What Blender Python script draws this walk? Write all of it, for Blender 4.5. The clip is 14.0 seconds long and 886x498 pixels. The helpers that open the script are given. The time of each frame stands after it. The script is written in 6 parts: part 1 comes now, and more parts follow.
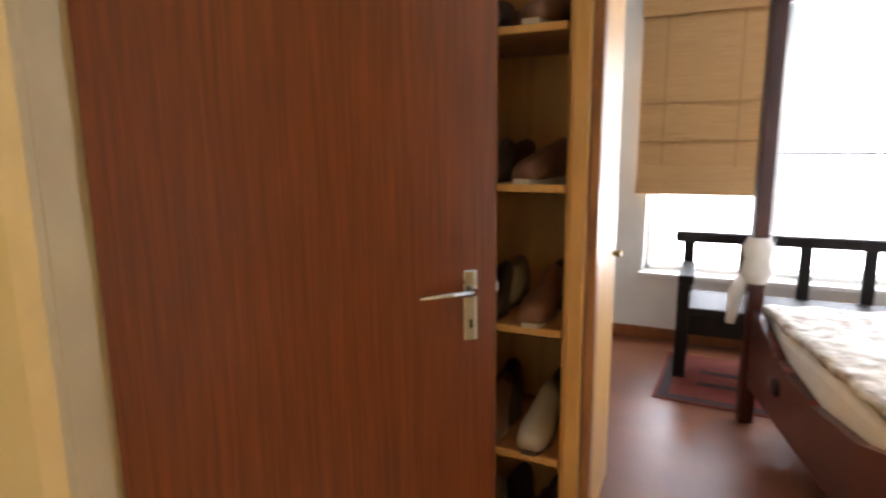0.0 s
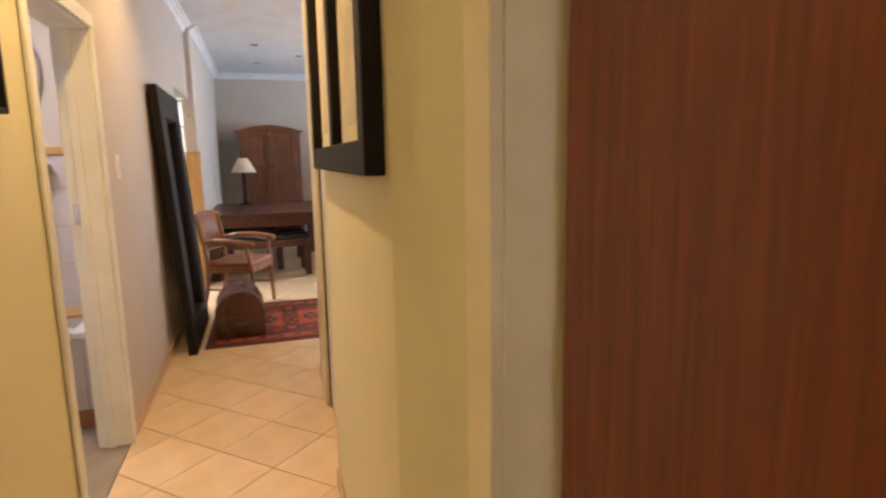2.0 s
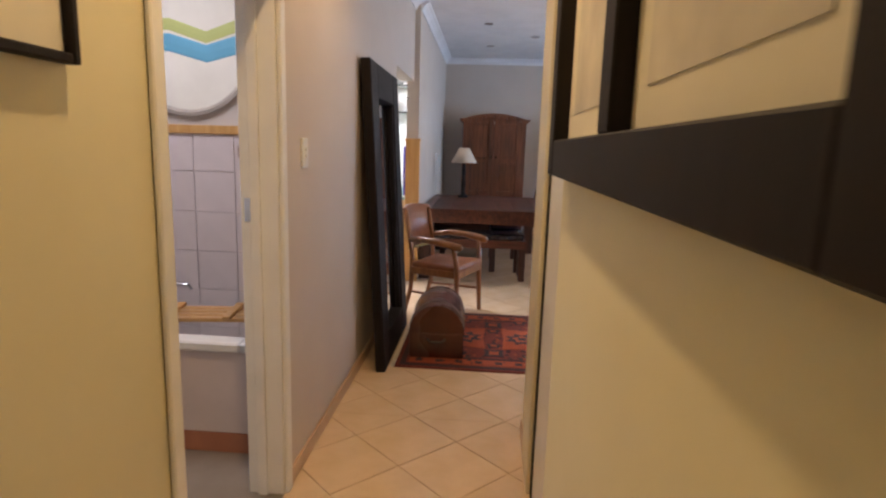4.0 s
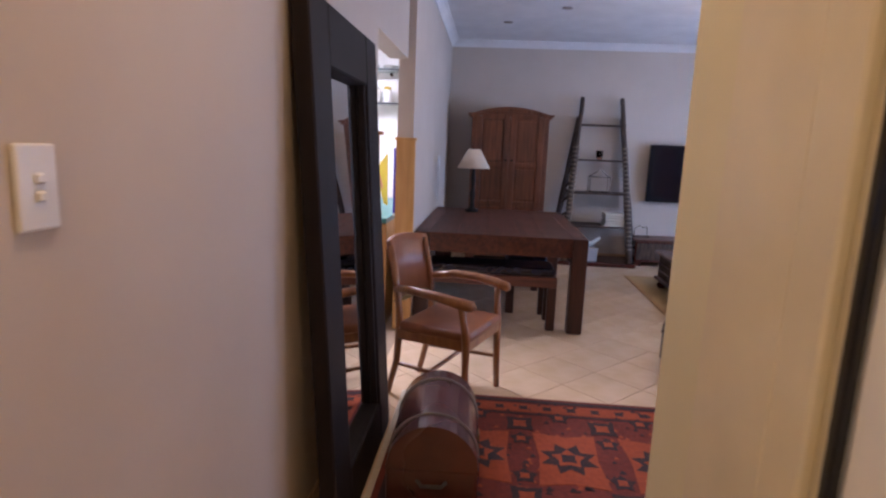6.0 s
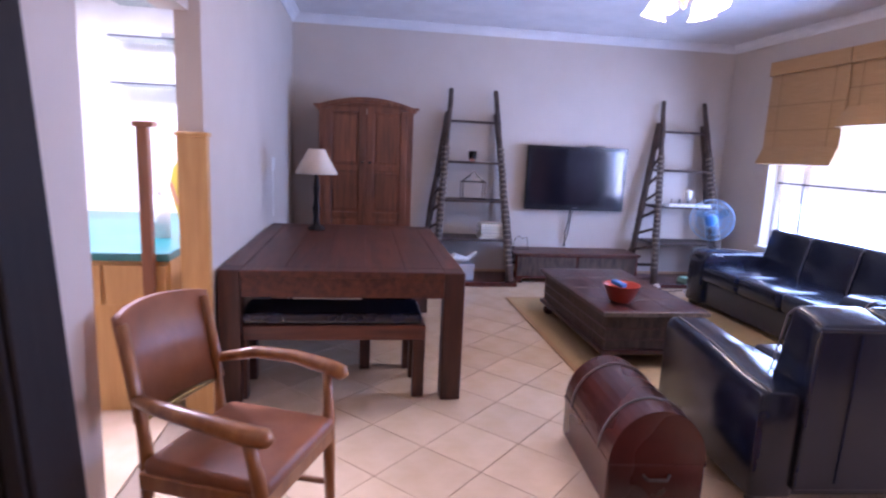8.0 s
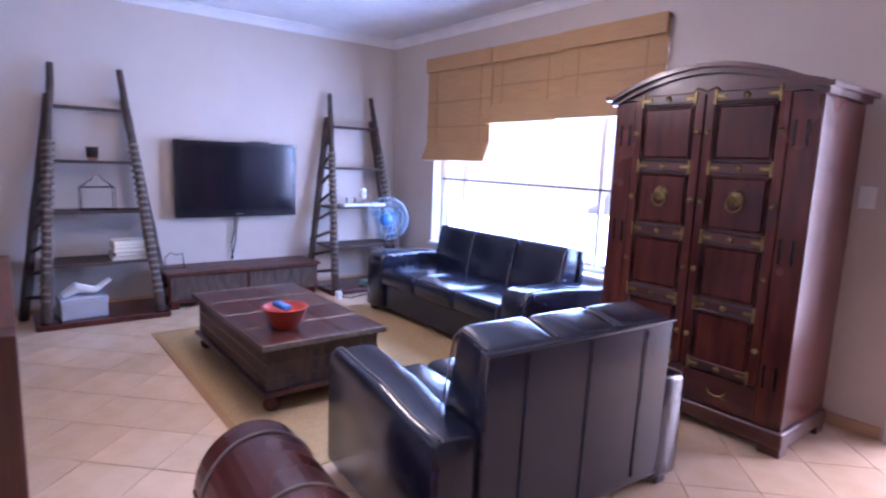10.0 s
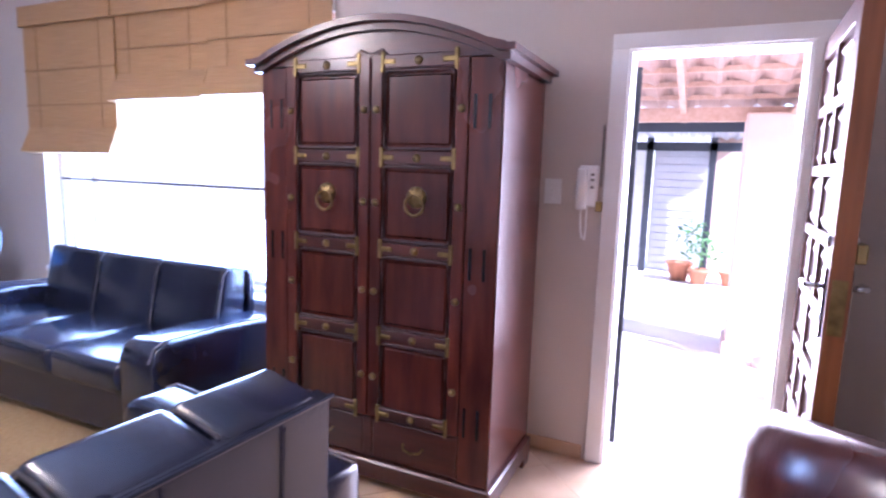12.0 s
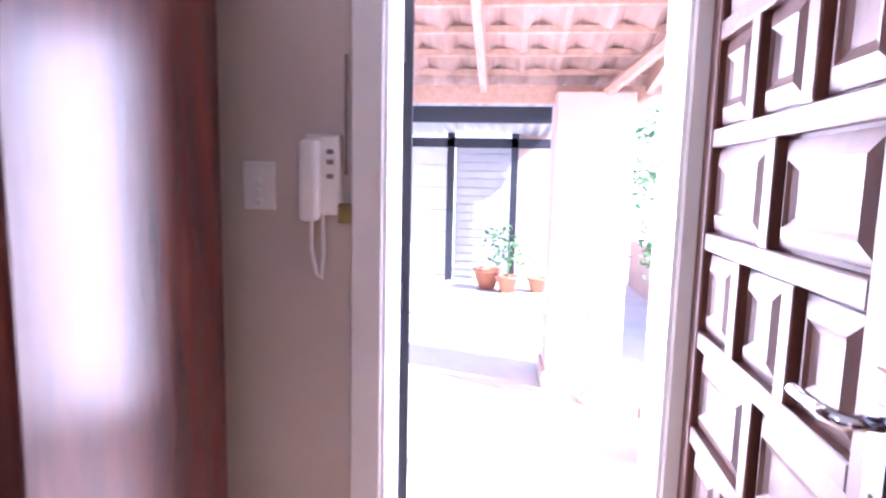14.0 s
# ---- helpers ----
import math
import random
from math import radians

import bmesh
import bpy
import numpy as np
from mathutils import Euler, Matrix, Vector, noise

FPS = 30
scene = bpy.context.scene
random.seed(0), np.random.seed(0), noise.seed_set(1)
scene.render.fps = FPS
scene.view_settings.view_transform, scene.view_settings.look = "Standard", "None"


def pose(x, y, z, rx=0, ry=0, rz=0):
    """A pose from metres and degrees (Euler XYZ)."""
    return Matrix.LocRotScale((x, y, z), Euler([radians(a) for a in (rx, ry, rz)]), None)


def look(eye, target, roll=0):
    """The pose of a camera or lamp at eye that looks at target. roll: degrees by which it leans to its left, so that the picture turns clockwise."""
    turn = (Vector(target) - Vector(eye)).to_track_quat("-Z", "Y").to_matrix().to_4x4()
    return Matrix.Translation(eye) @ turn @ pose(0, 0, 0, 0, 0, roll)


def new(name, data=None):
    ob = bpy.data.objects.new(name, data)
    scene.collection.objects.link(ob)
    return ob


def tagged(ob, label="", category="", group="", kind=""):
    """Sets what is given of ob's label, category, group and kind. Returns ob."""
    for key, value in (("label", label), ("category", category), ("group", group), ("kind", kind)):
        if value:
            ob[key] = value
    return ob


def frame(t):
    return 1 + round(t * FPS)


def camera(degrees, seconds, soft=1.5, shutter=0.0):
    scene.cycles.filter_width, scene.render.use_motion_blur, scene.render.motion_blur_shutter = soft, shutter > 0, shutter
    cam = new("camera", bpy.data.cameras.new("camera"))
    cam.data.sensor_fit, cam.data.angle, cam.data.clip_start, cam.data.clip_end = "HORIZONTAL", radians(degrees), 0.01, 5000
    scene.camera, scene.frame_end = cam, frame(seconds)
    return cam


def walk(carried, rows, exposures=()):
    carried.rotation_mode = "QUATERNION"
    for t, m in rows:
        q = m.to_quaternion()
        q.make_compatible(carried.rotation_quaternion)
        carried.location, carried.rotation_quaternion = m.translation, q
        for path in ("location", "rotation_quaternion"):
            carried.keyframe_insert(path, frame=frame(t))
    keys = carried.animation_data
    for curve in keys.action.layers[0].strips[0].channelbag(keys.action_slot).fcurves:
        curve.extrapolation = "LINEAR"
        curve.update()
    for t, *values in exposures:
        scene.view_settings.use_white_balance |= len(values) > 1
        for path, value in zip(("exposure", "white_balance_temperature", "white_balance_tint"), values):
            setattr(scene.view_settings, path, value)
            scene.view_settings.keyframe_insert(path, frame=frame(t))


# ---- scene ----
cam = camera(75.8, 14.0, soft=2.3, shutter=0.3)
PATH = [
    (0, (1.33, 1.493, 1.415), (0.498, 3.278, 1.068), -0.6),
    (0.5, (1.255, 1.619, 1.41), (0.021, 3.153, 1.061), -0.9),
    (1, (1.161, 1.739, 1.394), (-0.385, 2.968, 1.08), -1.1),
    (1.5, (1.0, 1.829, 1.408), (-0.745, 2.748, 1.073), -1.6),
    (2, (0.829, 1.884, 1.409), (-1.056, 2.475, 1.092), -1.0),
    (2.5, (0.641, 1.942, 1.412), (-1.316, 2.203, 1.093), -0.8),
    (3, (0.437, 1.978, 1.398), (-1.538, 1.953, 1.085), -0.3),
    (5.5, (-1.334, 1.834, 1.474), (-3.295, 1.664, 1.118), 2.3),
    (6, (-1.766, 1.819, 1.473), (-3.728, 1.668, 1.116), 2.3),
    (6.5, (-2.161, 1.834, 1.485), (-4.126, 1.734, 1.124), 2.4),
    (7, (-2.511, 1.872, 1.489), (-4.478, 1.817, 1.13), 2.5),
    (9.5, (-3.636, 2.44, 1.482), (-5.329, 3.458, 1.171), 2.3),
    (10, (-3.734, 2.62, 1.476), (-5.295, 3.833, 1.174), 2.2),
    (10.5, (-3.849, 2.814, 1.485), (-5.221, 4.24, 1.192), 2.1),
    (11, (-3.951, 3.063, 1.47), (-5.135, 4.649, 1.182), 2.0),
    (11.5, (-4.039, 3.385, 1.474), (-5.057, 5.083, 1.186), 1.8),
    (12, (-4.121, 3.671, 1.46), (-4.949, 5.471, 1.182), 1.8),
    (12.5, (-4.186, 4.013, 1.453), (-4.805, 5.893, 1.171), 1.3),
    (13, (-4.219, 4.37, 1.424), (-4.696, 6.294, 1.163), 1.2),
    (13.5, (-4.277, 4.735, 1.397), (-4.54, 6.703, 1.154), 1.4),
    (14, (-4.192, 5.083, 1.395), (-4.408, 7.056, 1.152), 1.3),
]
walk(cam, [(t, look(eye, target, roll)) for t, eye, target, roll in PATH],
     exposures=[(0, 1.95, 6500, 12), (0.5, 2.0, 6900, 13), (2, 1.7, 6850, 12), (3, 1.45, 6700, 12), (5.5, 0.9, 5750, 25), (6.5, 1.13, 5950, 33), (7, 1.3, 5800, 37), (9.5, 1.75, 5200, 41), (11, 2.0, 5200, 36), (12.5, 2.35, 5150, 33), (14, 2.35, 5250, 34)])

# ---- world and light ----
world = bpy.data.worlds.new("sky")
scene.world = world
world.use_nodes = True
wn = world.node_tree.nodes
sky = wn.new("ShaderNodeTexSky")
sky.sky_type, sky.sun_disc = "NISHITA", False
sky.sun_elevation, sky.sun_rotation = radians(38), radians(108)
wn["Background"].inputs[1].default_value = 0.14
world.node_tree.links.new(sky.outputs[0], wn["Background"].inputs[0])


def lamp(name, kind, energy, colour, m, **more):
    data = bpy.data.lights.new(name, kind)
    data.energy, data.color = energy, colour
    if "size" in more:
        data.shape, data.size, data.size_y = "RECTANGLE", more["size"][0], more["size"][1]
    if "radius" in more:
        data.shadow_soft_size = more["radius"]
    if "cone" in more:
        data.spot_size, data.spot_blend = radians(more["cone"]), 0.9
    ob = new(name, data)
    ob.matrix_world = m
    return ob


sun = lamp("sun", "SUN", 5.0, (1.0, 0.95, 0.88), look((0, 0, 10), (-0.749, 0.243, 10 - 0.616)))
sun.data.angle = radians(0.6)
COOL, WARM = (0.45, 0.68, 1.0), (1.0, 0.67, 0.31)
lamp("lounge_window_light", "AREA", 66, COOL, look((-7.5, 6.62, 1.3), (-7.5, 0, 0.7)), size=(2.7, 1.3))
lamp("front_door_light", "AREA", 70, (1.0, 0.92, 0.90), look((-4.05, 7.75, 1.1), (-4.25, 0, 0.7)), size=(1.7, 1.9))
lamp("bedroom_window_light", "AREA", 52, (0.9, 0.94, 1.0), look((2.4, 6.0, 1.3), (2.2, 0, 0.6)), size=(2.8, 1.5))
# Hall lamps are out of view; their number, places and fittings are assumed.
DOWNLIGHTS = [(-1.25, 1.60, 34), (1.25, 1.28, 10), (-2.75, 1.60, 20)]
for dx, dy, watts in DOWNLIGHTS:
    lamp("unseen_hall_downlight", "SPOT", watts, WARM, look((dx, dy, 2.855), (dx, dy, 0)), radius=0.05, cone=150)
# Fill lamps added to brighten the kitchen and bathroom; neither has a seen source.
lamp("kitchen_fill", "AREA", 60, (0.95, 0.95, 1.0), look((-6.6, 0.1, 2.6), (-6.6, 0.3, 0)), size=(1.0, 1.0))
lamp("bathroom_fill", "AREA", 7, (0.95, 0.92, 1.0), look((-2.6, 0.2, 2.5), (-2.6, 0.3, 0)), size=(0.6, 0.6))


# ---- materials ----
def mat(name, c, c2=None, rough=0.5, scale=6.0, stretch=(1, 1, 1), bump=0.0, bscale=90.0, metal=0.0, coat=0.0,
        stain=0.12, piece=0.0, emit=0.0, sheen=0.0, bdist=0.004):
    m = bpy.data.materials.new(name)
    m.use_nodes = True
    n, ln = m.node_tree.nodes, m.node_tree.links
    b = n["Principled BSDF"]
    tc, mp = n.new("ShaderNodeTexCoord"), n.new("ShaderNodeMapping")
    mp.inputs["Scale"].default_value = stretch
    ln.new(tc.outputs["Object"], mp.inputs[0])
    fine, big = n.new("ShaderNodeTexNoise"), n.new("ShaderNodeTexNoise")
    fine.inputs["Scale"].default_value, fine.inputs["Detail"].default_value = scale, 6
    big.inputs["Scale"].default_value, big.inputs["Detail"].default_value = 1.3, 3
    ln.new(mp.outputs[0], fine.inputs[0])
    ln.new(tc.outputs["Object"], big.inputs[0])
    ramp = n.new("ShaderNodeMapRange")
    ramp.inputs[1].default_value, ramp.inputs[2].default_value = 0.32, 0.68
    ln.new(fine.outputs[0], ramp.inputs[0])
    mix = n.new("ShaderNodeMixRGB")
    c2 = c2 or tuple(v * 0.9 for v in c)
    mix.inputs[1].default_value, mix.inputs[2].default_value = (*c, 1), (*c2, 1)
    ln.new(ramp.outputs[0], mix.inputs[0])
    hsv = n.new("ShaderNodeHueSaturation")
    val = n.new("ShaderNodeMath")
    val.operation, val.inputs[1].default_value, val.inputs[2].default_value = "MULTIPLY_ADD", 2 * stain, 1 - stain
    ln.new(big.outputs[0], val.inputs[0])
    last = val
    if piece:
        info, add = n.new("ShaderNodeObjectInfo"), n.new("ShaderNodeMath")
        add.operation, add.inputs[1].default_value = "MULTIPLY_ADD", piece
        ln.new(info.outputs["Random"], add.inputs[0])
        ln.new(val.outputs[0], add.inputs[2])
        last = add
    ln.new(last.outputs[0], hsv.inputs["Value"])
    ln.new(mix.outputs[0], hsv.inputs["Color"])
    ln.new(hsv.outputs[0], b.inputs["Base Color"])
    rr = n.new("ShaderNodeMapRange")
    rr.inputs[3].default_value, rr.inputs[4].default_value = max(0.02, rough * 0.82), min(1, rough * 1.2)
    ln.new(big.outputs[0], rr.inputs[0])
    ln.new(rr.outputs[0], b.inputs["Roughness"])
    b.inputs["Metallic"].default_value, b.inputs["Coat Weight"].default_value = metal, coat
    b.inputs["Coat Roughness"].default_value = 0.15
    b.inputs["Sheen Weight"].default_value = sheen
    if bump:
        bn, bp = n.new("ShaderNodeTexNoise"), n.new("ShaderNodeBump")
        bn.inputs["Scale"].default_value, bn.inputs["Detail"].default_value = bscale, 4
        ln.new(mp.outputs[0], bn.inputs[0])
        bp.inputs["Strength"].default_value, bp.inputs["Distance"].default_value = bump, bdist
        ln.new(bn.outputs[0], bp.inputs["Height"])
        ln.new(bp.outputs[0], b.inputs["Normal"])
    if emit:
        b.inputs["Emission Color"].default_value, b.inputs["Emission Strength"].default_value = (*c, 1), emit
    return m


def glassy(name, c=(1, 1, 1), rough=0.02):
    m = bpy.data.materials.new(name)
    m.use_nodes = True
    b = m.node_tree.nodes["Principled BSDF"]
    b.inputs["Base Color"].default_value = (*c, 1)
    b.inputs["Transmission Weight"].default_value, b.inputs["Roughness"].default_value = 1.0, rough
    b.inputs["IOR"].default_value = 1.45
    return m


CREAM = mat("cream_paint", (0.71, 0.655, 0.45), (0.68, 0.625, 0.42), 0.6, 3, bump=0.05, bscale=120, stain=0.04)
LOUNGE = mat("lounge_paint", (0.55, 0.48, 0.415), (0.525, 0.455, 0.39), 0.65, 3, bump=0.06, bscale=120, stain=0.05)
WHITE = mat("white_paint", (0.80, 0.79, 0.76), None, 0.4, 5, bump=0.02, stain=0.03)
FRAMEP = mat("cream_gloss", (0.72, 0.645, 0.46), None, 0.4, 5, stain=0.03)
CEIL = mat("ceiling_paint", (0.78, 0.77, 0.77), None, 0.8, 4, bump=0.1, stain=0.04)
TILE = mat("floor_tile", (0.68, 0.51, 0.35), (0.59, 0.43, 0.27), 0.20, 5, bump=0.06, bscale=40, piece=0.10, stain=0.08)
GROUT = mat("grout", (0.34, 0.25, 0.17), None, 0.9, 30)
SKIRT = mat("skirting_tile", (0.52, 0.34, 0.20), None, 0.3, 6)
MAHOG = mat("mahogany", (0.080, 0.019, 0.012), (0.034, 0.009, 0.007), 0.26, 4, (4, 4, 0.7), bump=0.10, coat=0.1, piece=0.45, stain=0.4)
MAHOG.node_tree.nodes["Principled BSDF"].inputs["Specular IOR Level"].default_value = 0.36
MOULD = mat("dark_moulding", (0.045, 0.013, 0.010), (0.026, 0.009, 0.007), 0.4, 5, bump=0.1)
MAHOGH = mat("mahogany_rail", (0.082, 0.021, 0.013), (0.038, 0.011, 0.008), 0.32, 5, (0.5, 5, 5), bump=0.15, coat=0.25)
TEAK = mat("teak", (0.17, 0.056, 0.023), (0.075, 0.024, 0.011), 0.38, 4, (6, 6, 0.6), bump=0.15, coat=0.15, piece=0.4, stain=0.25)
TABLEW = mat("table_wood", (0.112, 0.034, 0.017), (0.044, 0.014, 0.009), 0.42, 5, (0.5, 6, 6), bump=0.2, piece=0.3)
TABLEV = mat("table_leg_wood", (0.085, 0.027, 0.014), (0.036, 0.013, 0.008), 0.48, 5, (6, 6, 0.5), bump=0.2)
WENGE = mat("wenge", (0.014, 0.009, 0.008), (0.007, 0.005, 0.005), 0.55, 5, (7, 7, 0.6), bump=0.2)
WENGE.node_tree.nodes["Principled BSDF"].inputs["Specular IOR Level"].default_value = 0.2
OAK = mat("chair_wood", (0.32, 0.135, 0.042), (0.19, 0.07, 0.024), 0.35, 6, (4, 4, 1), bump=0.1, coat=0.2)
TAN = mat("tan_leather", (0.25, 0.088, 0.032), (0.17, 0.056, 0.022), 0.42, 8, bump=0.3, bscale=160)
# Blue sheen from the window's sky is put into the black leather's base colour.
LEATHER = mat("black_leather_blue_sheen", (0.009, 0.012, 0.026), (0.013, 0.016, 0.034), 0.21, 9, bump=0.20, bscale=90, bdist=0.003, coat=0.3)
SEAM = mat("leather_seam", (0.18, 0.155, 0.14), None, 0.55, 20)
PINE = mat("pine", (0.58, 0.33, 0.11), (0.48, 0.25, 0.07), 0.4, 4, (7, 7, 0.7), bump=0.08)
MERANTI = mat("door_veneer", (0.225, 0.056, 0.015), (0.140, 0.032, 0.010), 0.32, 9, (10, 10, 0.3), bump=0.12, coat=0.15, stain=0.28)
CARVED = mat("front_door_wood", (0.130, 0.047, 0.029), (0.078, 0.028, 0.017), 0.48, 5, (6, 6, 0.7), bump=0.15)
EDGE = mat("door_edge_wood", (0.27, 0.095, 0.030), (0.19, 0.065, 0.02), 0.4, 5, (7, 7, 0.6))
POLE = mat("ladder_wood", (0.095, 0.060, 0.042), (0.035, 0.022, 0.017), 0.75, 7, (4, 4, 1), bump=0.6, bscale=40, bdist=0.01)
CORD = mat("woven_binding", (0.24, 0.19, 0.14), (0.13, 0.10, 0.08), 0.8, 30, bump=0.4)
BRASS = mat("brass", (0.30, 0.215, 0.085), (0.16, 0.115, 0.045), 0.42, 25, metal=1.0, bump=0.2)
CHROME = mat("chrome", (0.62, 0.63, 0.66), None, 0.07, 10, metal=1.0)
BLACK = mat("black_plastic", (0.010, 0.010, 0.012), None, 0.22, 10)
SCREEN = mat("tv_screen", (0.006, 0.006, 0.010), None, 0.10, 3, coat=0.5)
PLASTIC = mat("white_plastic", (0.78, 0.77, 0.74), None, 0.35, 10)
BAMBOO = mat("bamboo_weave", (0.50, 0.295, 0.12), (0.38, 0.21, 0.075), 0.6, 7, (0.6, 0.6, 42), bump=0.5, bscale=14)
RAFFIA = mat("blind_tape", (0.36, 0.20, 0.075), None, 0.7, 20)
SISAL = mat("sisal", (0.42, 0.29, 0.13), (0.34, 0.22, 0.09), 0.9, 60, bump=0.5, bscale=200)
GRILLE = mat("grille_steel", (0.02, 0.025, 0.035), None, 0.5, 20)
PLASTER = mat("pink_plaster", (0.62, 0.47, 0.40), (0.57, 0.42, 0.35), 0.8, 5, bump=0.2)
PAVE = mat("paving", (0.70, 0.67, 0.63), (0.64, 0.61, 0.57), 0.85, 4, bump=0.3)
ROOFT = mat("roof_tile", (0.42, 0.30, 0.26), (0.33, 0.22, 0.18), 0.8, 6, bump=0.3, piece=0.1)
RAFTER = mat("rafter", (0.50, 0.35, 0.28), (0.42, 0.27, 0.20), 0.7, 5, (5, 1, 5))
SHEET = mat("roof_sheet", (0.50, 0.52, 0.56), None, 0.45, 5, metal=0.4)
FENCE = mat("fence_panel", (0.76, 0.76, 0.74), (0.70, 0.70, 0.68), 0.7, 5)
TERRA = mat("terracotta", (0.45, 0.19, 0.10), (0.38, 0.15, 0.08), 0.75, 8, bump=0.2)
LEAF = mat("leaf", (0.06, 0.16, 0.05), (0.10, 0.22, 0.07), 0.5, 10)
MIRROR = mat("mirror_glass", (0.88, 0.89, 0.90), (0.88, 0.89, 0.90), 0.015, 2, metal=1.0, stain=0.0)
GLASS = glassy("clear_glass")
VINYL = mat("bedroom_floor", (0.20, 0.070, 0.030), (0.15, 0.052, 0.024), 0.35, 4, bump=0.1)
PAPER = mat("art_paper", (0.74, 0.70, 0.60), (0.68, 0.64, 0.54), 0.8, 6)
BEDWHITE = mat("white_cotton", (0.74, 0.72, 0.68), None, 0.85, 10, bump=0.3, sheen=0.3)
QUILT = mat("leaf_quilt", (0.78, 0.74, 0.68), (0.24, 0.19, 0.14), 0.85, 15, bump=0.9, bscale=16, bdist=0.02)
SHADE = mat("lamp_shade", (0.74, 0.62, 0.48), None, 0.8, 12)
BULB = mat("lit_bulb", (1.0, 0.86, 0.62), None, 0.4, 10, emit=9)
REDP = mat("red_plastic", (0.42, 0.055, 0.025), None, 0.3, 8)
BLUEP = mat("blue_plastic", (0.06, 0.20, 0.50), None, 0.35, 8)
SHOE = mat("dark_shoe", (0.030, 0.022, 0.020), (0.06, 0.04, 0.03), 0.5, 9)
SHOEB = mat("brown_shoe", (0.16, 0.07, 0.04), None, 0.5, 9)
SHOEW = mat("pale_shoe", (0.42, 0.36, 0.30), None, 0.6, 9)
BATHT = mat("bath_tile", (0.66, 0.57, 0.54), None, 0.3, 4, piece=0.05)
GREYT = mat("bath_floor_tile", (0.30, 0.25, 0.20), (0.24, 0.20, 0.16), 0.4, 6)
TEAL = mat("teal_counter", (0.02, 0.16, 0.15), None, 0.3, 8)
YELLOW = mat("yellow_cloth", (0.50, 0.36, 0.03), None, 0.8, 8)
PURPLE = mat("purple_cloth", (0.06, 0.03, 0.28), None, 0.8, 8)
RUGRED = mat("rug_red", (0.18, 0.027, 0.015), (0.12, 0.019, 0.012), 0.95, 50, bump=0.5, bscale=240)
RUGDARK = mat("rug_navy", (0.022, 0.016, 0.022), (0.05, 0.02, 0.02), 0.95, 50, bump=0.5, bscale=240)
RUGORANGE = mat("rug_orange", (0.36, 0.070, 0.018), (0.27, 0.048, 0.014), 0.95, 50, bump=0.5, bscale=240)
OXBLOOD = mat("oxblood_leather", (0.085, 0.018, 0.012), (0.036, 0.009, 0.007), 0.27, 4, bump=0.15, bscale=60, coat=0.3)
PAGES = mat("paper_pages", (0.70, 0.66, 0.56), None, 0.8, 40)


# ---- building helpers ----
def link(name, bm, material, parent=None, smooth=False):
    me = bpy.data.meshes.new(name)
    if smooth:
        for f in bm.faces:
            f.smooth = True
    bm.to_mesh(me)
    bm.free()
    me.materials.append(material)
    ob = new(name, me)
    if parent:
        ob.parent = parent
    return ob


def part(name, bm, material, parent, label="", smooth=False):
    ob = link(name, bm, material, parent, smooth)
    return tagged(ob, label) if label else ob


def thing(name, label, category, x=0, y=0, z=0, rz=0, group=""):
    ob = new(name)
    ob.empty_display_size = 0.1
    ob.matrix_world = pose(x, y, z, 0, 0, rz)
    return tagged(ob, label, category, group)


def struct(name, bm, material, label=""):
    return tagged(link(name, bm, material), label, "", "", "structure")


def join(bm, other, m=None):
    if m:
        bmesh.ops.transform(other, matrix=m, verts=other.verts)
    me = bpy.data.meshes.new("t")
    other.to_mesh(me)
    other.free()
    bm.from_mesh(me)
    bpy.data.meshes.remove(me)
    return bm


def box(x0, x1, y0, y1, z0, z1, bev=0.0, seg=1, bm=None, m=None):
    b = bmesh.new()
    bmesh.ops.create_cube(b, size=1)
    s = Matrix.Diagonal((abs(x1 - x0), abs(y1 - y0), abs(z1 - z0), 1))
    bmesh.ops.transform(b, matrix=pose((x0 + x1) / 2, (y0 + y1) / 2, (z0 + z1) / 2) @ s, verts=b.verts)
    if bev:
        bmesh.ops.bevel(b, geom=b.edges[:], offset=bev, segments=seg, affect="EDGES", profile=0.5)
    if m:
        bmesh.ops.transform(b, matrix=m, verts=b.verts)
    return join(bm, b) if bm else b


def boxes(rows, bev=0.0):
    bm = bmesh.new()
    for r in rows:
        box(*r, bev=bev, bm=bm)
    return bm


def rod(p, q, r0, r1=None, seg=10, bm=None):
    p, q = Vector(p), Vector(q)
    b = bmesh.new()
    d = q - p
    bmesh.ops.create_cone(b, cap_ends=True, segments=seg, radius1=r0, radius2=r0 if r1 is None else r1, depth=d.length)
    bmesh.ops.transform(b, matrix=Matrix.Translation((p + q) / 2) @ d.to_track_quat("Z", "Y").to_matrix().to_4x4(), verts=b.verts)
    return join(bm, b) if bm else b


def tube(pts, r, seg=8, flat=1.0, bm=None):
    """A bent round bar through the points; flat squeezes it."""
    bm = bm or bmesh.new()
    pts = [Vector(p) for p in pts]
    rings = []
    for i, p in enumerate(pts):
        d = (pts[min(i + 1, len(pts) - 1)] - pts[max(i - 1, 0)]).normalized()
        q = d.to_track_quat("Z", "Y")
        rr = r[i] if isinstance(r, (list, tuple)) else r
        rings.append([bm.verts.new(p + q @ Vector((rr * math.cos(a) * flat, rr * math.sin(a), 0)))
                      for a in [2 * math.pi * k / seg for k in range(seg)]])
    for a, b in zip(rings, rings[1:]):
        for k in range(seg):
            bm.faces.new((a[k], a[(k + 1) % seg], b[(k + 1) % seg], b[k]))
    bm.faces.new(rings[0][::-1])
    bm.faces.new(rings[-1])
    return bm


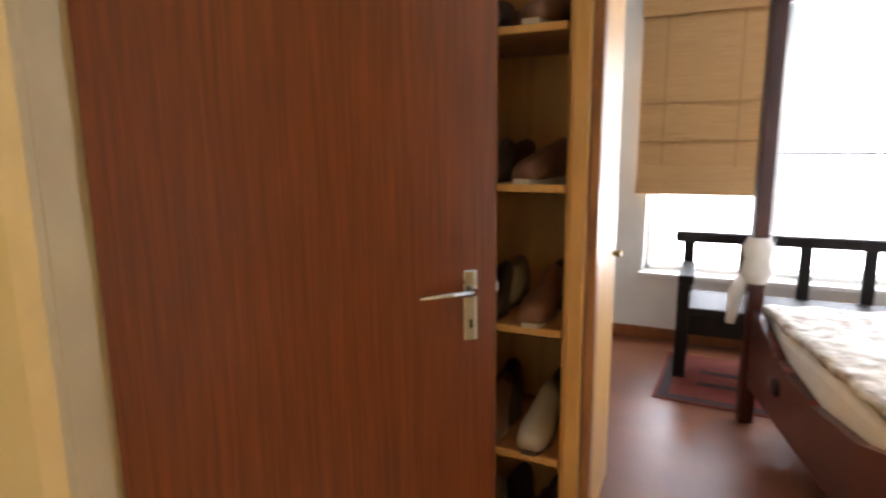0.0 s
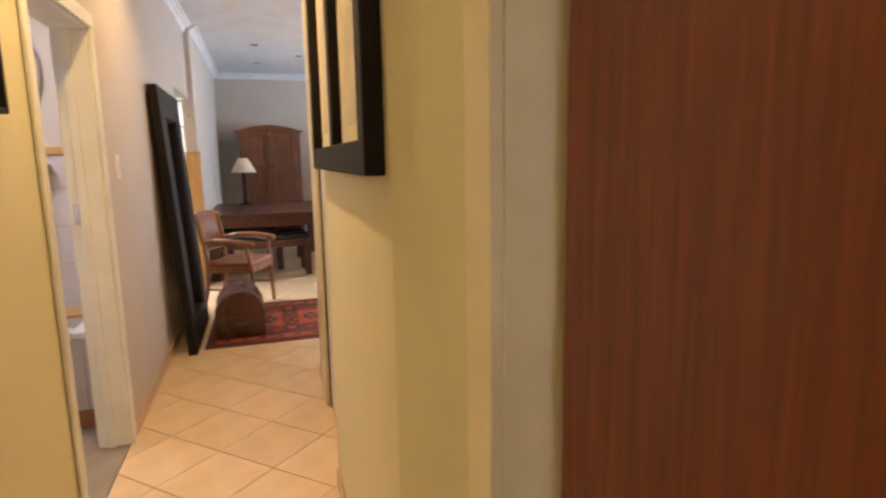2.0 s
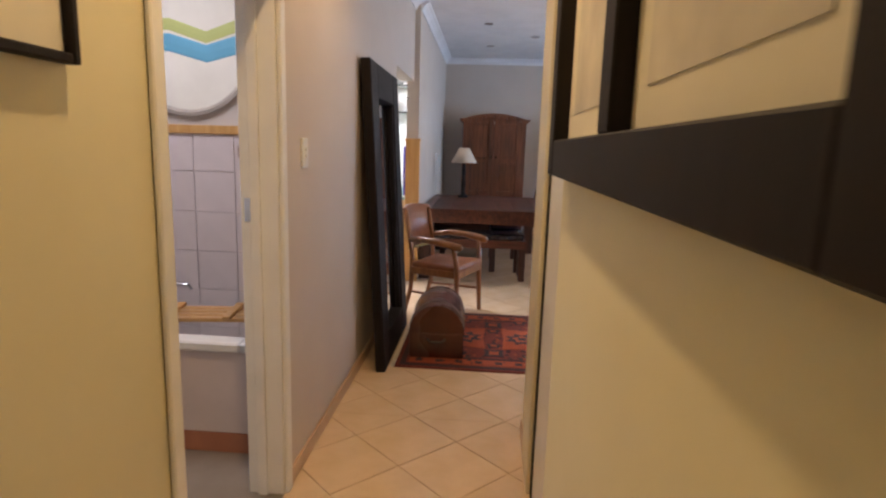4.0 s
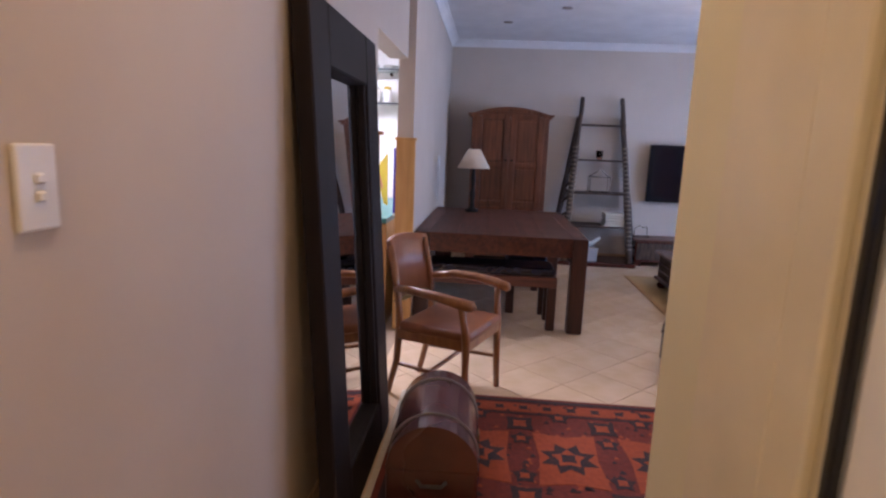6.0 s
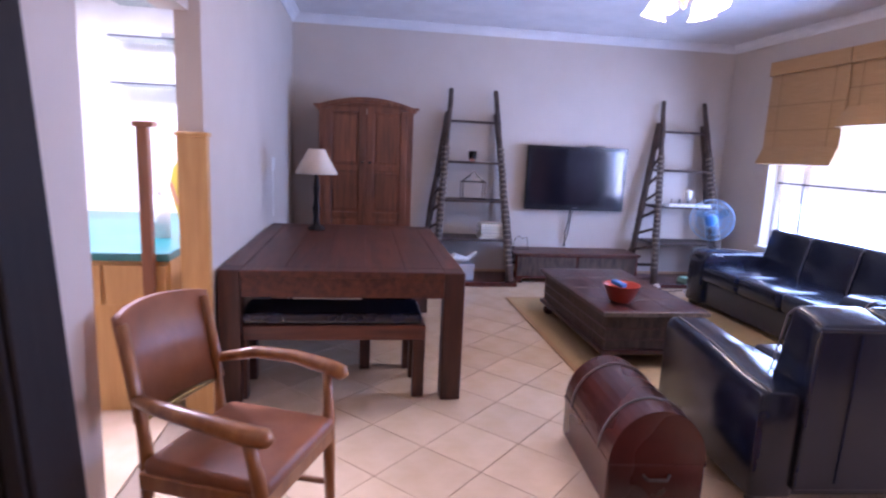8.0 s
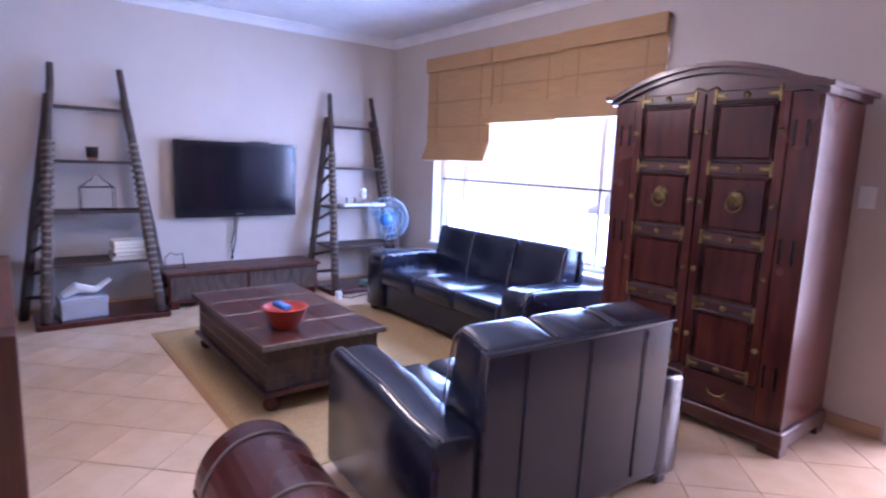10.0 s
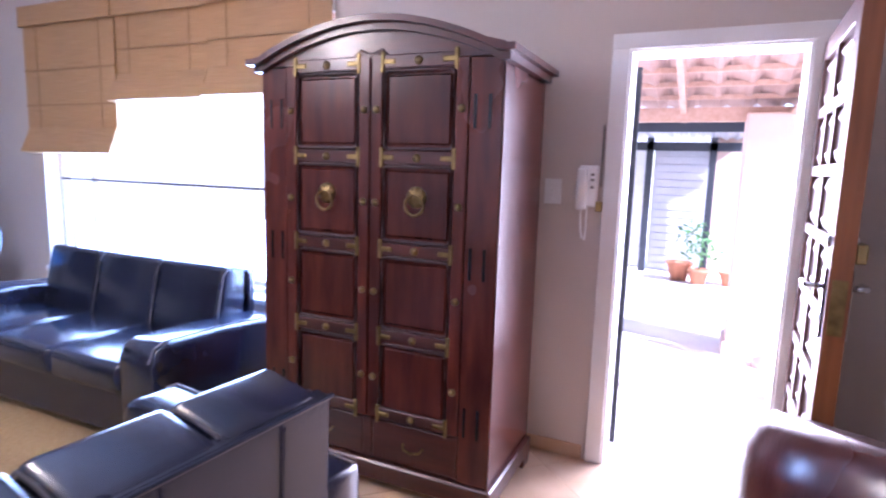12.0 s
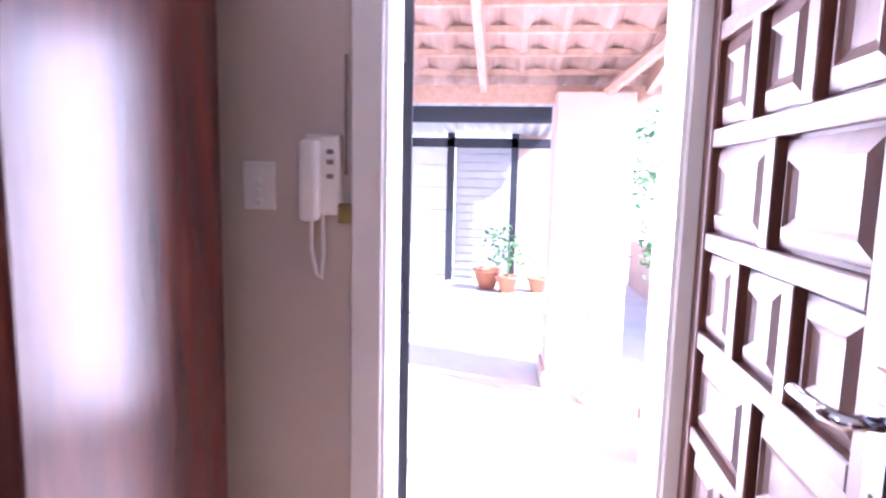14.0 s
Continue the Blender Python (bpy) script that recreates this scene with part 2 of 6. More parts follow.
def lathe(profile, seg=24, bm=None, m=None):
    b = bmesh.new()
    rings = [[b.verts.new((r * math.cos(2 * math.pi * k / seg), r * math.sin(2 * math.pi * k / seg), z)) for k in range(seg)] for r, z in profile]
    for a, c in zip(rings, rings[1:]):
        for k in range(seg):
            b.faces.new((a[k], a[(k + 1) % seg], c[(k + 1) % seg], c[k]))
    b.faces.new(rings[0][::-1])
    b.faces.new(rings[-1])
    if m:
        bmesh.ops.transform(b, matrix=m, verts=b.verts)
    return join(bm, b) if bm else b


def extrude(poly, axis, a, b, bm=None, bev=0.0):
    """A flat outline, drawn in the two other axes in order, swept along an axis from a to b."""
    t = bmesh.new()
    k = "xyz".index(axis)

    def at(p, v):
        q = list(p)
        q.insert(k, v)
        return q
    lo, hi = [t.verts.new(at(p, a)) for p in poly], [t.verts.new(at(p, b)) for p in poly]
    t.faces.new(lo)
    t.faces.new(hi[::-1])
    for i in range(len(poly)):
        j = (i + 1) % len(poly)
        t.faces.new((lo[i], hi[i], hi[j], lo[j]))
    bmesh.ops.recalc_face_normals(t, faces=t.faces[:])
    if bev:
        bmesh.ops.bevel(t, geom=t.edges[:], offset=bev, segments=2, affect="EDGES", profile=0.5)
    return join(bm, t) if bm else t


def wall(name, axis, at, thick, a, b, z1, openings, material, label=""):
    """A wall along an axis with real openings (a0, a1, z0, z1)."""
    rows, cuts = [], sorted(openings)
    spans, p = [], a
    for o in cuts:
        spans.append((p, o[0], 0.0, z1))
        if o[2] > 0:
            spans.append((o[0], o[1], 0.0, o[2]))
        if o[3] < z1:
            spans.append((o[0], o[1], o[3], z1))
        p = o[1]
    spans.append((p, b, 0.0, z1))
    bm = bmesh.new()
    for s0, s1, h0, h1 in spans:
        if s1 - s0 < 0.001:
            continue
        r = (s0, s1, at, at + thick) if axis == "x" else (at, at + thick, s0, s1)
        box(*r, h0, h1, bm=bm)
    return struct(name, bm, material, label)


# ---- the large structure ----
H = 2.88
wall("wall_south", "x", 1.165, -0.14, -6.16, -1.45, H, [(-2.255, -1.45, 0, 2.04), (-6.16, -5.02, 0, 2.10)], LOUNGE, "plain pale plaster wall")
wall("wall_south_dining", "x", 1.22, -0.125, -9.95, -6.16, H, [], LOUNGE, "plain pale plaster wall beside the dining table")
wall("wall_hall_south", "x", 1.165, -0.14, -1.45, 2.0, H, [], CREAM, "cream plaster wall of the hall")
wall("wall_north", "x", 6.5, 0.20, -9.95, -2.8, H, [(-8.95, -6.15, 0.57, 2.42), (-4.52, -3.76, 0, 2.05)], LOUNGE, "pale plaster wall with window and front door")
wall("wall_west", "y", -9.81, -0.14, 1.165, 6.5, H, [], LOUNGE, "pale plaster wall")
wall("wall_east", "y", -2.98, 0.14, 2.322, 6.5, H, [], LOUNGE, "pale plaster wall")
wall("wall_hall_north", "x", 2.125, 0.14, -1.52, -0.28, H, [], CREAM, "cream plaster wall of the hall")
wall("wall_hall_north_recess", "x", 2.182, 0.14, -2.89, -1.52, H, [(-2.37, -1.60, 0, 2.04)], CREAM, "cream plaster wall round the hall door")
splay = extrude([(-0.28, 2.125), (-0.03, 2.20), (-0.03, 2.345), (-0.28, 2.265)], "z", 0, H)
struct("wall_hall_splay", splay, CREAM, "short angled cream wall beside the bedroom door")
struct("wall_hall_lintel", box(-0.03, 1.7, 2.21, 2.35, 2.09, H), CREAM)
struct("wall_hall_right", box(1.7, 2.14, 2.21, 2.35, 0, H), CREAM)
wall("wall_hall_end", "y", 2.0, 0.14, 1.025, 2.21, H, [], CREAM)
struct("floor_slab", box(-9.95, 2.14, -1.5, 6.70, -0.15, -0.012), GROUT)
struct("ceiling", box(-9.95, 4.6, -1.5, 6.70, H, H + 0.12), CEIL, "white plaster ceiling")


def cove(name, axis, at, side, a, b):
    pr = [(0, 0), (0.0, -0.085), (0.012, -0.085), (0.03, -0.05), (0.06, -0.022), (0.085, -0.012), (0.085, 0)]
    poly = [(at + side * u, H + v) for u, v in pr]
    return struct(name, extrude(poly, axis, a, b), CEIL)


cove("trim_west", "y", -9.81, 1, 1.165, 6.5)
cove("trim_north", "x", 6.5, -1, -9.81, -2.98)
cove("trim_south", "x", 1.165, 1, -6.16, 2.0)
cove("trim_south_dining", "x", 1.22, 1, -9.81, -6.16)
cove("trim_east", "y", -2.98, -1, 2.2, 6.5)
for nm, r in (("baseboard_south_a", (-1.53 + 0.001, 2.0, 1.165, 1.177)), ("baseboard_south_b", (-5.02, -2.29, 1.165, 1.177)),
              ("baseboard_south_c", (-9.81, -6.24, 1.22, 1.232)), ("baseboard_west", (-9.81, -9.798, 1.18, 6.49)),
              ("baseboard_north_a", (-9.79, -4.60, 6.488, 6.5)), ("baseboard_north_b", (-3.68, -3.0, 6.488, 6.5)),
              ("baseboard_east", (-2.992, -2.98, 2.33, 6.49)), ("baseboard_hall_a", (-1.52, -0.28, 2.113, 2.125)),
              ("baseboard_hall_b", (-2.89, -2.662, 2.170, 2.182))):
    struct(nm, box(*r, 0.0, 0.075, 0.003), SKIRT)


def door_frame(name, axis, a0, a1, top, y0, y1, w, face, material, label):
    """Two jambs and a head round an opening along x, with a flat architrave on the face side."""
    f = thing(name, label, "door frame")
    f["kind"] = "structure"
    part("jamb", box(a0, a0 + 0.03, y0, y1, 0, top, 0.003), material, f)
    part("jamb", box(a1 - 0.03, a1, y0, y1, 0, top, 0.003), material, f)
    part("head", box(a0, a1, y0, y1, top, top + 0.03, 0.003), material, f)
    e = face * 0.016
    yf = y0 if face < 0 else y1
    part("architrave", box(a0 - w, a0 + 0.02, yf, yf + e, 0, top + 0.05, 0.004), material, f)
    part("architrave", box(a1 - 0.02, a1 + w, yf, yf + e, 0, top + 0.05, 0.004), material, f)
    part("architrave", box(a0 - w, a1 + w, yf + e * 0.1, yf + e * 1.15, top + 0.01, top + 0.08, 0.004), material, f)
    return f


bath_frame = door_frame("door_frame_bathroom", "x", -2.255, -1.45, 2.01, 1.02, 1.168, 0.03, 1, WHITE, "white painted timber door frame of the bathroom")
part("strike_plate", box(-2.2252, -2.2235, 1.035, 1.060, 1.13, 1.22), CHROME, bath_frame, "small steel strike plate")
part("stop", box(-2.2252, -2.213, 1.062, 1.10, 0, 2.01, 0.002), WHITE, bath_frame)
door_frame("door_frame_front", "x", -4.52, -3.76, 2.02, 6.495, 6.69, 0.06, -1, WHITE, "white painted timber frame of the front door")
door_frame("door_frame_store", "x", -2.37, -1.60, 2.01, 2.179, 2.30, 0.06, -1, FRAMEP, "cream painted door frame in the hall")
struct("trim_store_panel", box(-2.66, -2.432, 2.166, 2.182, 0, 2.10, 0.004), FRAMEP, "flat cream board beside the hall door")
struct("door_store", box(-2.318, -1.645, 2.187, 2.227, 0.006, 2.0, 0.003), WHITE, "closed flush white door in the hall")
# Black strip laid in the open gap to draw its shade.
struct("trim_door_gap_shade", box(-2.339, -2.3195, 2.1785, 2.186, 0.006, 2.0), BLACK, "black strip put in as the shade of the door gap")
bf = thing("door_frame_bedroom", "cream painted timber door frame of the bedroom", "door frame")
bf["kind"] = "structure"
part("architrave", box(-0.03, 0.074, 2.192, 2.213, 0, 2.10, 0.002), FRAMEP, bf)
part("jamb", box(0.0, 0.074, 2.2135, 2.345, 0, 2.06, 0.003), FRAMEP, bf)
part("jamb", box(1.66, 1.70, 2.20, 2.345, 0, 2.06, 0.004), FRAMEP, bf)
part("head", box(-0.03, 1.7, 2.198, 2.347, 2.06, 2.09, 0.004), FRAMEP, bf)

# the bedroom's shell
struct("floor_bedroom", box(-0.6, 4.6, 2.35, 5.85, -0.15, -0.002), VINYL, "reddish brown sheet floor")
wall("wall_bedroom_window", "x", 5.85, 0.18, -0.6, 4.6, H, [(0.93, 1.66, 0.50, 2.30), (1.72, 4.2, 0.50, 2.45)], WHITE, "white wall with two windows")
wall("wall_bedroom_west", "y", -0.6, -0.12, 2.2, 5.9, H, [], WHITE)
wall("wall_bedroom_east", "y", 4.5, 0.12, 2.2, 5.9, H, [], WHITE)
wall("wall_bedroom_south", "x", 2.345, -0.13, 2.14, 4.6, H, [], WHITE)
struct("baseboard_bedroom", box(0.2, 4.5, 5.835, 5.85, 0, 0.09, 0.004), EDGE)
# the bathroom's shell
wall("wall_bath_back", "x", -0.55, -0.12, -4.2, -1.0, H, [], WHITE)
wall("wall_bath_left", "y", -3.45, -0.12, -0.55, 1.02, H, [], BATHT)
wall("wall_bath_right", "y", -1.2, 0.12, -0.55, 1.02, H, [], WHITE)
struct("floor_bath", box(-3.45, -1.2, -0.55, 1.16, -0.011, 0.0), GREYT, "grey stone bathroom floor")
# the kitchen's shell
wall("wall_kitchen_back", "x", -1.3, -0.12, -8.5, -3.6, H, [], WHITE)
wall("wall_kitchen_left", "y", -3.7, 0.12, -1.3, 1.02, H, [], WHITE)
wall("wall_kitchen_right", "y", -8.4, -0.12, -1.3, 1.02, H, [], WHITE)
struct("floor_kitchen", box(-8.4, -3.7, -1.3, 1.02, -0.011, 0.0), TILE, "pale kitchen floor tiles")


# ---- hall ----
def flush_door():
    d = thing("bedroom_door", "reddish brown veneered flush door standing half open", "door", 0.080, 2.318, 0.006, 40.2)
    part("leaf", box(0, 0.955, -0.02, 0.02, 0, 2.03, 0.003), MERANTI, d)
    part("edge_strip", box(0.9552, 0.958, -0.019, 0.019, 0, 2.03), EDGE, d)
    for s in (-1, 1):
        pl = part("lock_plate", box(0.862, 0.902, s * 0.02, s * 0.028, 0.895, 1.09, 0.003), CHROME, d, "chrome lock plate")
        y = s * 0.05
        hb = tube([(0.882, s * 0.028, 1.035), (0.882, y, 1.035), (0.868, s * 0.06, 1.035), (0.80, s * 0.063, 1.034), (0.735, s * 0.058, 1.03)], [0.011, 0.011, 0.010, 0.008, 0.006], 8)
        part("lever", hb, CHROME, pl, "curved chrome lever", True)
        part("keyhole", box(0.878, 0.886, s * 0.0278, s * 0.0288, 0.93, 0.955), BLACK, pl)
    part("latch", box(0.9575, 0.967, -0.01, 0.01, 1.02, 1.05, 0.003), CHROME, d)


flush_door()


def framed_art(name, label, x0, x1, z0, z1, y, face, fw, depth, frame_mat, sheets, bar):
    """A glazed frame on a wall that faces +y or -y."""
    f = thing(name, label, "picture")
    ya, yb = (y, y + face * depth)
    for r in ((x0, x0 + fw, z0, z1), (x1 - fw, x1, z0, z1)):
        part("frame_side", box(r[0], r[1], ya, yb, r[2], r[3], 0.003), frame_mat, f)
    for r in ((x0 + fw, x1 - fw, z0, z0 + fw), (x0 + fw, x1 - fw, z1 - fw, z1)):
        part("frame_rail", box(r[0], r[1], ya, yb - face * 0.001, r[2], r[3], 0.003), frame_mat, f)
    if bar:
        xm = (x0 + x1) / 2
        part("frame_bar", box(xm - fw * 0.45, xm + fw * 0.45, ya, yb - face * 0.004, z0 + fw, z1 - fw, 0.003), frame_mat, f)
    part("mount", box(x0 + fw * 0.9, x1 - fw * 0.9, y + face * 0.004, y + face * 0.010, z0 + fw * 0.9, z1 - fw * 0.9), PAPER, f)
    for a0, a1, b0, b1, m in sheets:
        part("print", box(a0, a1, y + face * 0.010, y + face * 0.0115, b0, b1), m, f)
    return f


SKETCH = mat("pencil_sketch", (0.66, 0.62, 0.55), (0.48, 0.45, 0.42), 0.8, 7, bump=0.0)
PHOTO = mat("grey_photo", (0.30, 0.25, 0.19), (0.20, 0.17, 0.13), 0.4, 4)
framed_art("double_picture", "dark framed pair of pencil drawings on the hall wall", -1.48, -0.315, 1.375, 2.15, 2.123, -1, 0.075, 0.042, WENGE,
           [(-1.33, -0.98, 1.50, 2.02, SKETCH), (-0.80, -0.46, 1.50, 2.02, SKETCH)], True)
framed_art("photo_picture", "thin dark framed photograph with a wide cream mount", -1.17, -0.42, 1.555, 2.12, 1.167, 1, 0.018, 0.03, WENGE,
           [(-1.03, -0.56, 1.70, 1.98, PHOTO)], False)


def wall_switch(x, y, z, face, w, h, rockers, label):
    s = thing("light_switch", label, "light switch", x, y, z)
    part("plate", box(-w / 2, w / 2, 0, face * 0.010, -h / 2, h / 2, 0.004, 2), PLASTIC, s)
    for i in range(rockers):
        zz = (i - (rockers - 1) / 2) * 0.026
        part("rocker", box(-0.009, 0.009, face * 0.0095, face * 0.016, zz - 0.008, zz + 0.008, 0.003), PLASTIC, s)


wall_switch(-2.535, 1.165, 1.391, 1, 0.075, 0.125, 2, "white double light switch on the hall wall")
wall_switch(-4.825, 6.5, 1.368, -1, 0.085, 0.125, 4, "white four way light switch beside the wardrobe")


def leaning_mirror():
    """A tall frame with a glass, leaning back against the wall."""
    m = thing("leaning_mirror", "tall dark wooden framed mirror leaning against the wall", "mirror", -4.065, 1.29, 0.0, 0)
    t = pose(0, 0, 0, 3.3)
    w, h, f, d = 0.51, 1.94, 0.215, 0.062
    for n, r in (("frame_side", (-w, -w + f, 0, d, 0, h)), ("frame_side", (w - f, w, 0, d, 0, h)),
                 ("frame_rail", (-w + f, w - f, 0.001, d - 0.001, h - f, h)), ("frame_rail", (-w + f, w - f, 0.001, d - 0.001, 0, f))):
        part(n, box(*r, 0.006, m=t), WENGE, m)
    part("glass", box(-w + f - 0.005, w - f + 0.005, 0.008, 0.014, f - 0.005, h - f + 0.005, m=t), MIRROR, m, "clear mirror glass")
    for r in ((-w + f, -w + f + 0.02, f, h - f), (w - f - 0.02, w - f, f, h - f)):
        part("inner_bead", box(r[0], r[1], 0.015, d - 0.012, r[2], r[3], 0.004, m=t), WENGE, m)
    part("hook", rod((-w - 0.001, 0.03, h - 0.14), (-w - 0.02, 0.03, h - 0.14), 0.008), CHROME, m)


leaning_mirror()


def dome_trunk(x, y, rz, length, width, h, base_h, label):
    """A chest with a barrel lid; it runs along its own x."""
    c = thing("dome_trunk", label, "trunk", x, y, 0.012, rz, "dome trunks")
    L, w = length / 2, width / 2
    part("body", box(-L, L, -w, w, 0, base_h, 0.01, 2), OXBLOOD, c)
    arc = [(w * math.cos(a), base_h + (h - base_h) * math.sin(a)) for a in [math.pi * k / 18 for k in range(19)]]
    part("lid", extrude(arc, "x", -L, L), OXBLOOD, c, "domed lid of polished dark red leather", False)
    arc2 = [(p * 1.012, base_h + (q - base_h) * 1.015) for p, q in arc]
    for xx in (-L * 0.62, L * 0.62):
        bm = bmesh.new()
        tube([(xx, p, q) for p, q in arc2], 0.006, 6, bm=bm)
        part("strap", bm, SEAM, c, "pale stitched strap")
    for xx in (-L, L):
        s = 1 if xx > 0 else -1
        part("handle", tube([(xx, -0.06, base_h * 0.75), (xx + s * 0.02, -0.04, base_h * 0.68), (xx + s * 0.02, 0.04, base_h * 0.68), (xx, 0.06, base_h * 0.75)], 0.007), SHOE, c)
    for sy in (-1, 1):
        part("rim", box(-L - 0.003, L + 0.003, sy * w - 0.004, sy * w + 0.004, base_h - 0.012, base_h + 0.012, 0.003), OXBLOOD, c)
    part("clasp", box(-0.03, 0.03, w, w + 0.008, base_h - 0.05, base_h + 0.03, 0.004), BRASS, c)
    return c


dome_trunk(-4.13, 1.64, 2, 0.58, 0.37, 0.37, 0.18, "small dark red leather dome trunk beside the mirror")
dome_trunk(-5.50, 3.31, -4, 0.66, 0.43, 0.44, 0.20, "dark red leather dome trunk behind the sofa")


def persian_rug():
    r = thing("persian_rug", "red and navy patterned persian rug on the tiles", "rug", -4.33, 2.49, 0.0)
    hw, hl = 0.66, 1.10
    part("field", box(-hw, hw, -hl, hl, 0.0, 0.010, 0.003), RUGRED, r)
    z = 0.0100

    def flat(name, rows, m, zt):
        if name == "speckle":
            bm = bmesh.new()
            for poly in rows:
                extrude(poly, "z", z, z + zt, bm=bm)
            tagged(part(name, bm, m, r), kind="stuff")
            return
        for poly in rows:
            part(name, extrude(poly, "z", z, z + zt), m, r)

    def frame_of(a, b, t):
        return [[(-a, -b), (a, -b), (a, -b + t), (-a, -b + t)], [(-a, b - t), (a, b - t), (a, b), (-a, b)],
                [(-a, -b + t), (-a + t, -b + t), (-a + t, b - t), (-a, b - t)], [(a - t, -b + t), (a, -b + t), (a, b - t), (a - t, b - t)]]
    flat("border", frame_of(hw - 0.03, hl - 0.03, 0.035), RUGDARK, 0.0014)
    flat("border", frame_of(hw - 0.085, hl - 0.085, 0.10), RUGORANGE, 0.0014)
    flat("border", frame_of(hw - 0.20, hl - 0.20, 0.02), RUGDARK, 0.0014)

    def star(cx, cy, s, n=8):
        return [(cx + s * (1 if k % 2 else 0.62) * math.cos(math.pi * k / n), cy + s * (1 if k % 2 else 0.62) * math.sin(math.pi * k / n)) for k in range(2 * n)]
    cs = [(0, -0.66), (0, -0.22), (0, 0.22), (0, 0.66)]
    flat("medallion", [[(a + 1.5 * (p - a), q) for p, q in star(a, b, 0.225, 4)] for a, b in cs], RUGORANGE, 0.0022)
    flat("medallion", [star(a, b, 0.145) for a, b in cs], RUGDARK, 0.0030)
    flat("medallion", [star(a, b, 0.085, 5) for a, b in cs], RUGORANGE, 0.0038)
    flat("medallion", [star(a, b, 0.05, 4) for a, b in cs], RUGDARK, 0.0046)
    side = [(sx * 0.33, b) for sx in (-1, 1) for b in (-0.88, -0.44, 0.0, 0.44, 0.88)]
    flat("motif", [star(a, b, 0.10, 4) for a, b in side], RUGDARK, 0.0022)
    flat("motif", [star(a, b, 0.05, 4) for a, b in side], RUGORANGE, 0.0030)
    small = [(sx * (hw - 0.135), -0.95 + 0.135 * k) for sx in (-1, 1) for k in range(15)] + [(-0.40 + 0.134 * k, sy * (hl - 0.135)) for sy in (-1, 1) for k in range(7)]
    flat("motif", [star(a, b, 0.035, 4) for a, b in small], RUGDARK, 0.0022)
    extra = [(sx * 0.17, b) for sx in (-1, 1) for b in (-0.44, 0.0, 0.44)] + [(sx * 0.42, b) for sx in (-1, 1) for b in (-0.66, -0.22, 0.22, 0.66)]
    flat("motif", [star(a, b, 0.065, 5) for a, b in extra], RUGDARK, 0.0018)
    flat("motif", [star(a, b, 0.032, 4) for a, b in extra], RUGORANGE, 0.0026)
    spots = [(random.uniform(-0.60, 0.60), random.uniform(-1.04, 1.04)) for k in range(260)]
    flat("speckle", [star(a, b, random.uniform(0.010, 0.022), 3) for a, b in spots], RUGDARK, 0.0016)
    dots = [(random.uniform(-0.42, 0.42), random.uniform(-0.86, 0.86)) for k in range(160)]
    flat("speckle", [star(a, b, 0.016, 3) for a, b in dots], RUGORANGE, 0.0012)
    bm = bmesh.new()
    for k in range(90):
        a = -hw + 2 * hw * (k + 0.5) / 90
        for s in (-1, 1):
            box(a - 0.004, a + 0.003, s * hl, s * (hl + 0.03), 0.001, 0.005, bm=bm)
    tagged(part("fringe", bm, PAGES, r, "short cream fringe"), kind="stuff")


persian_rug()


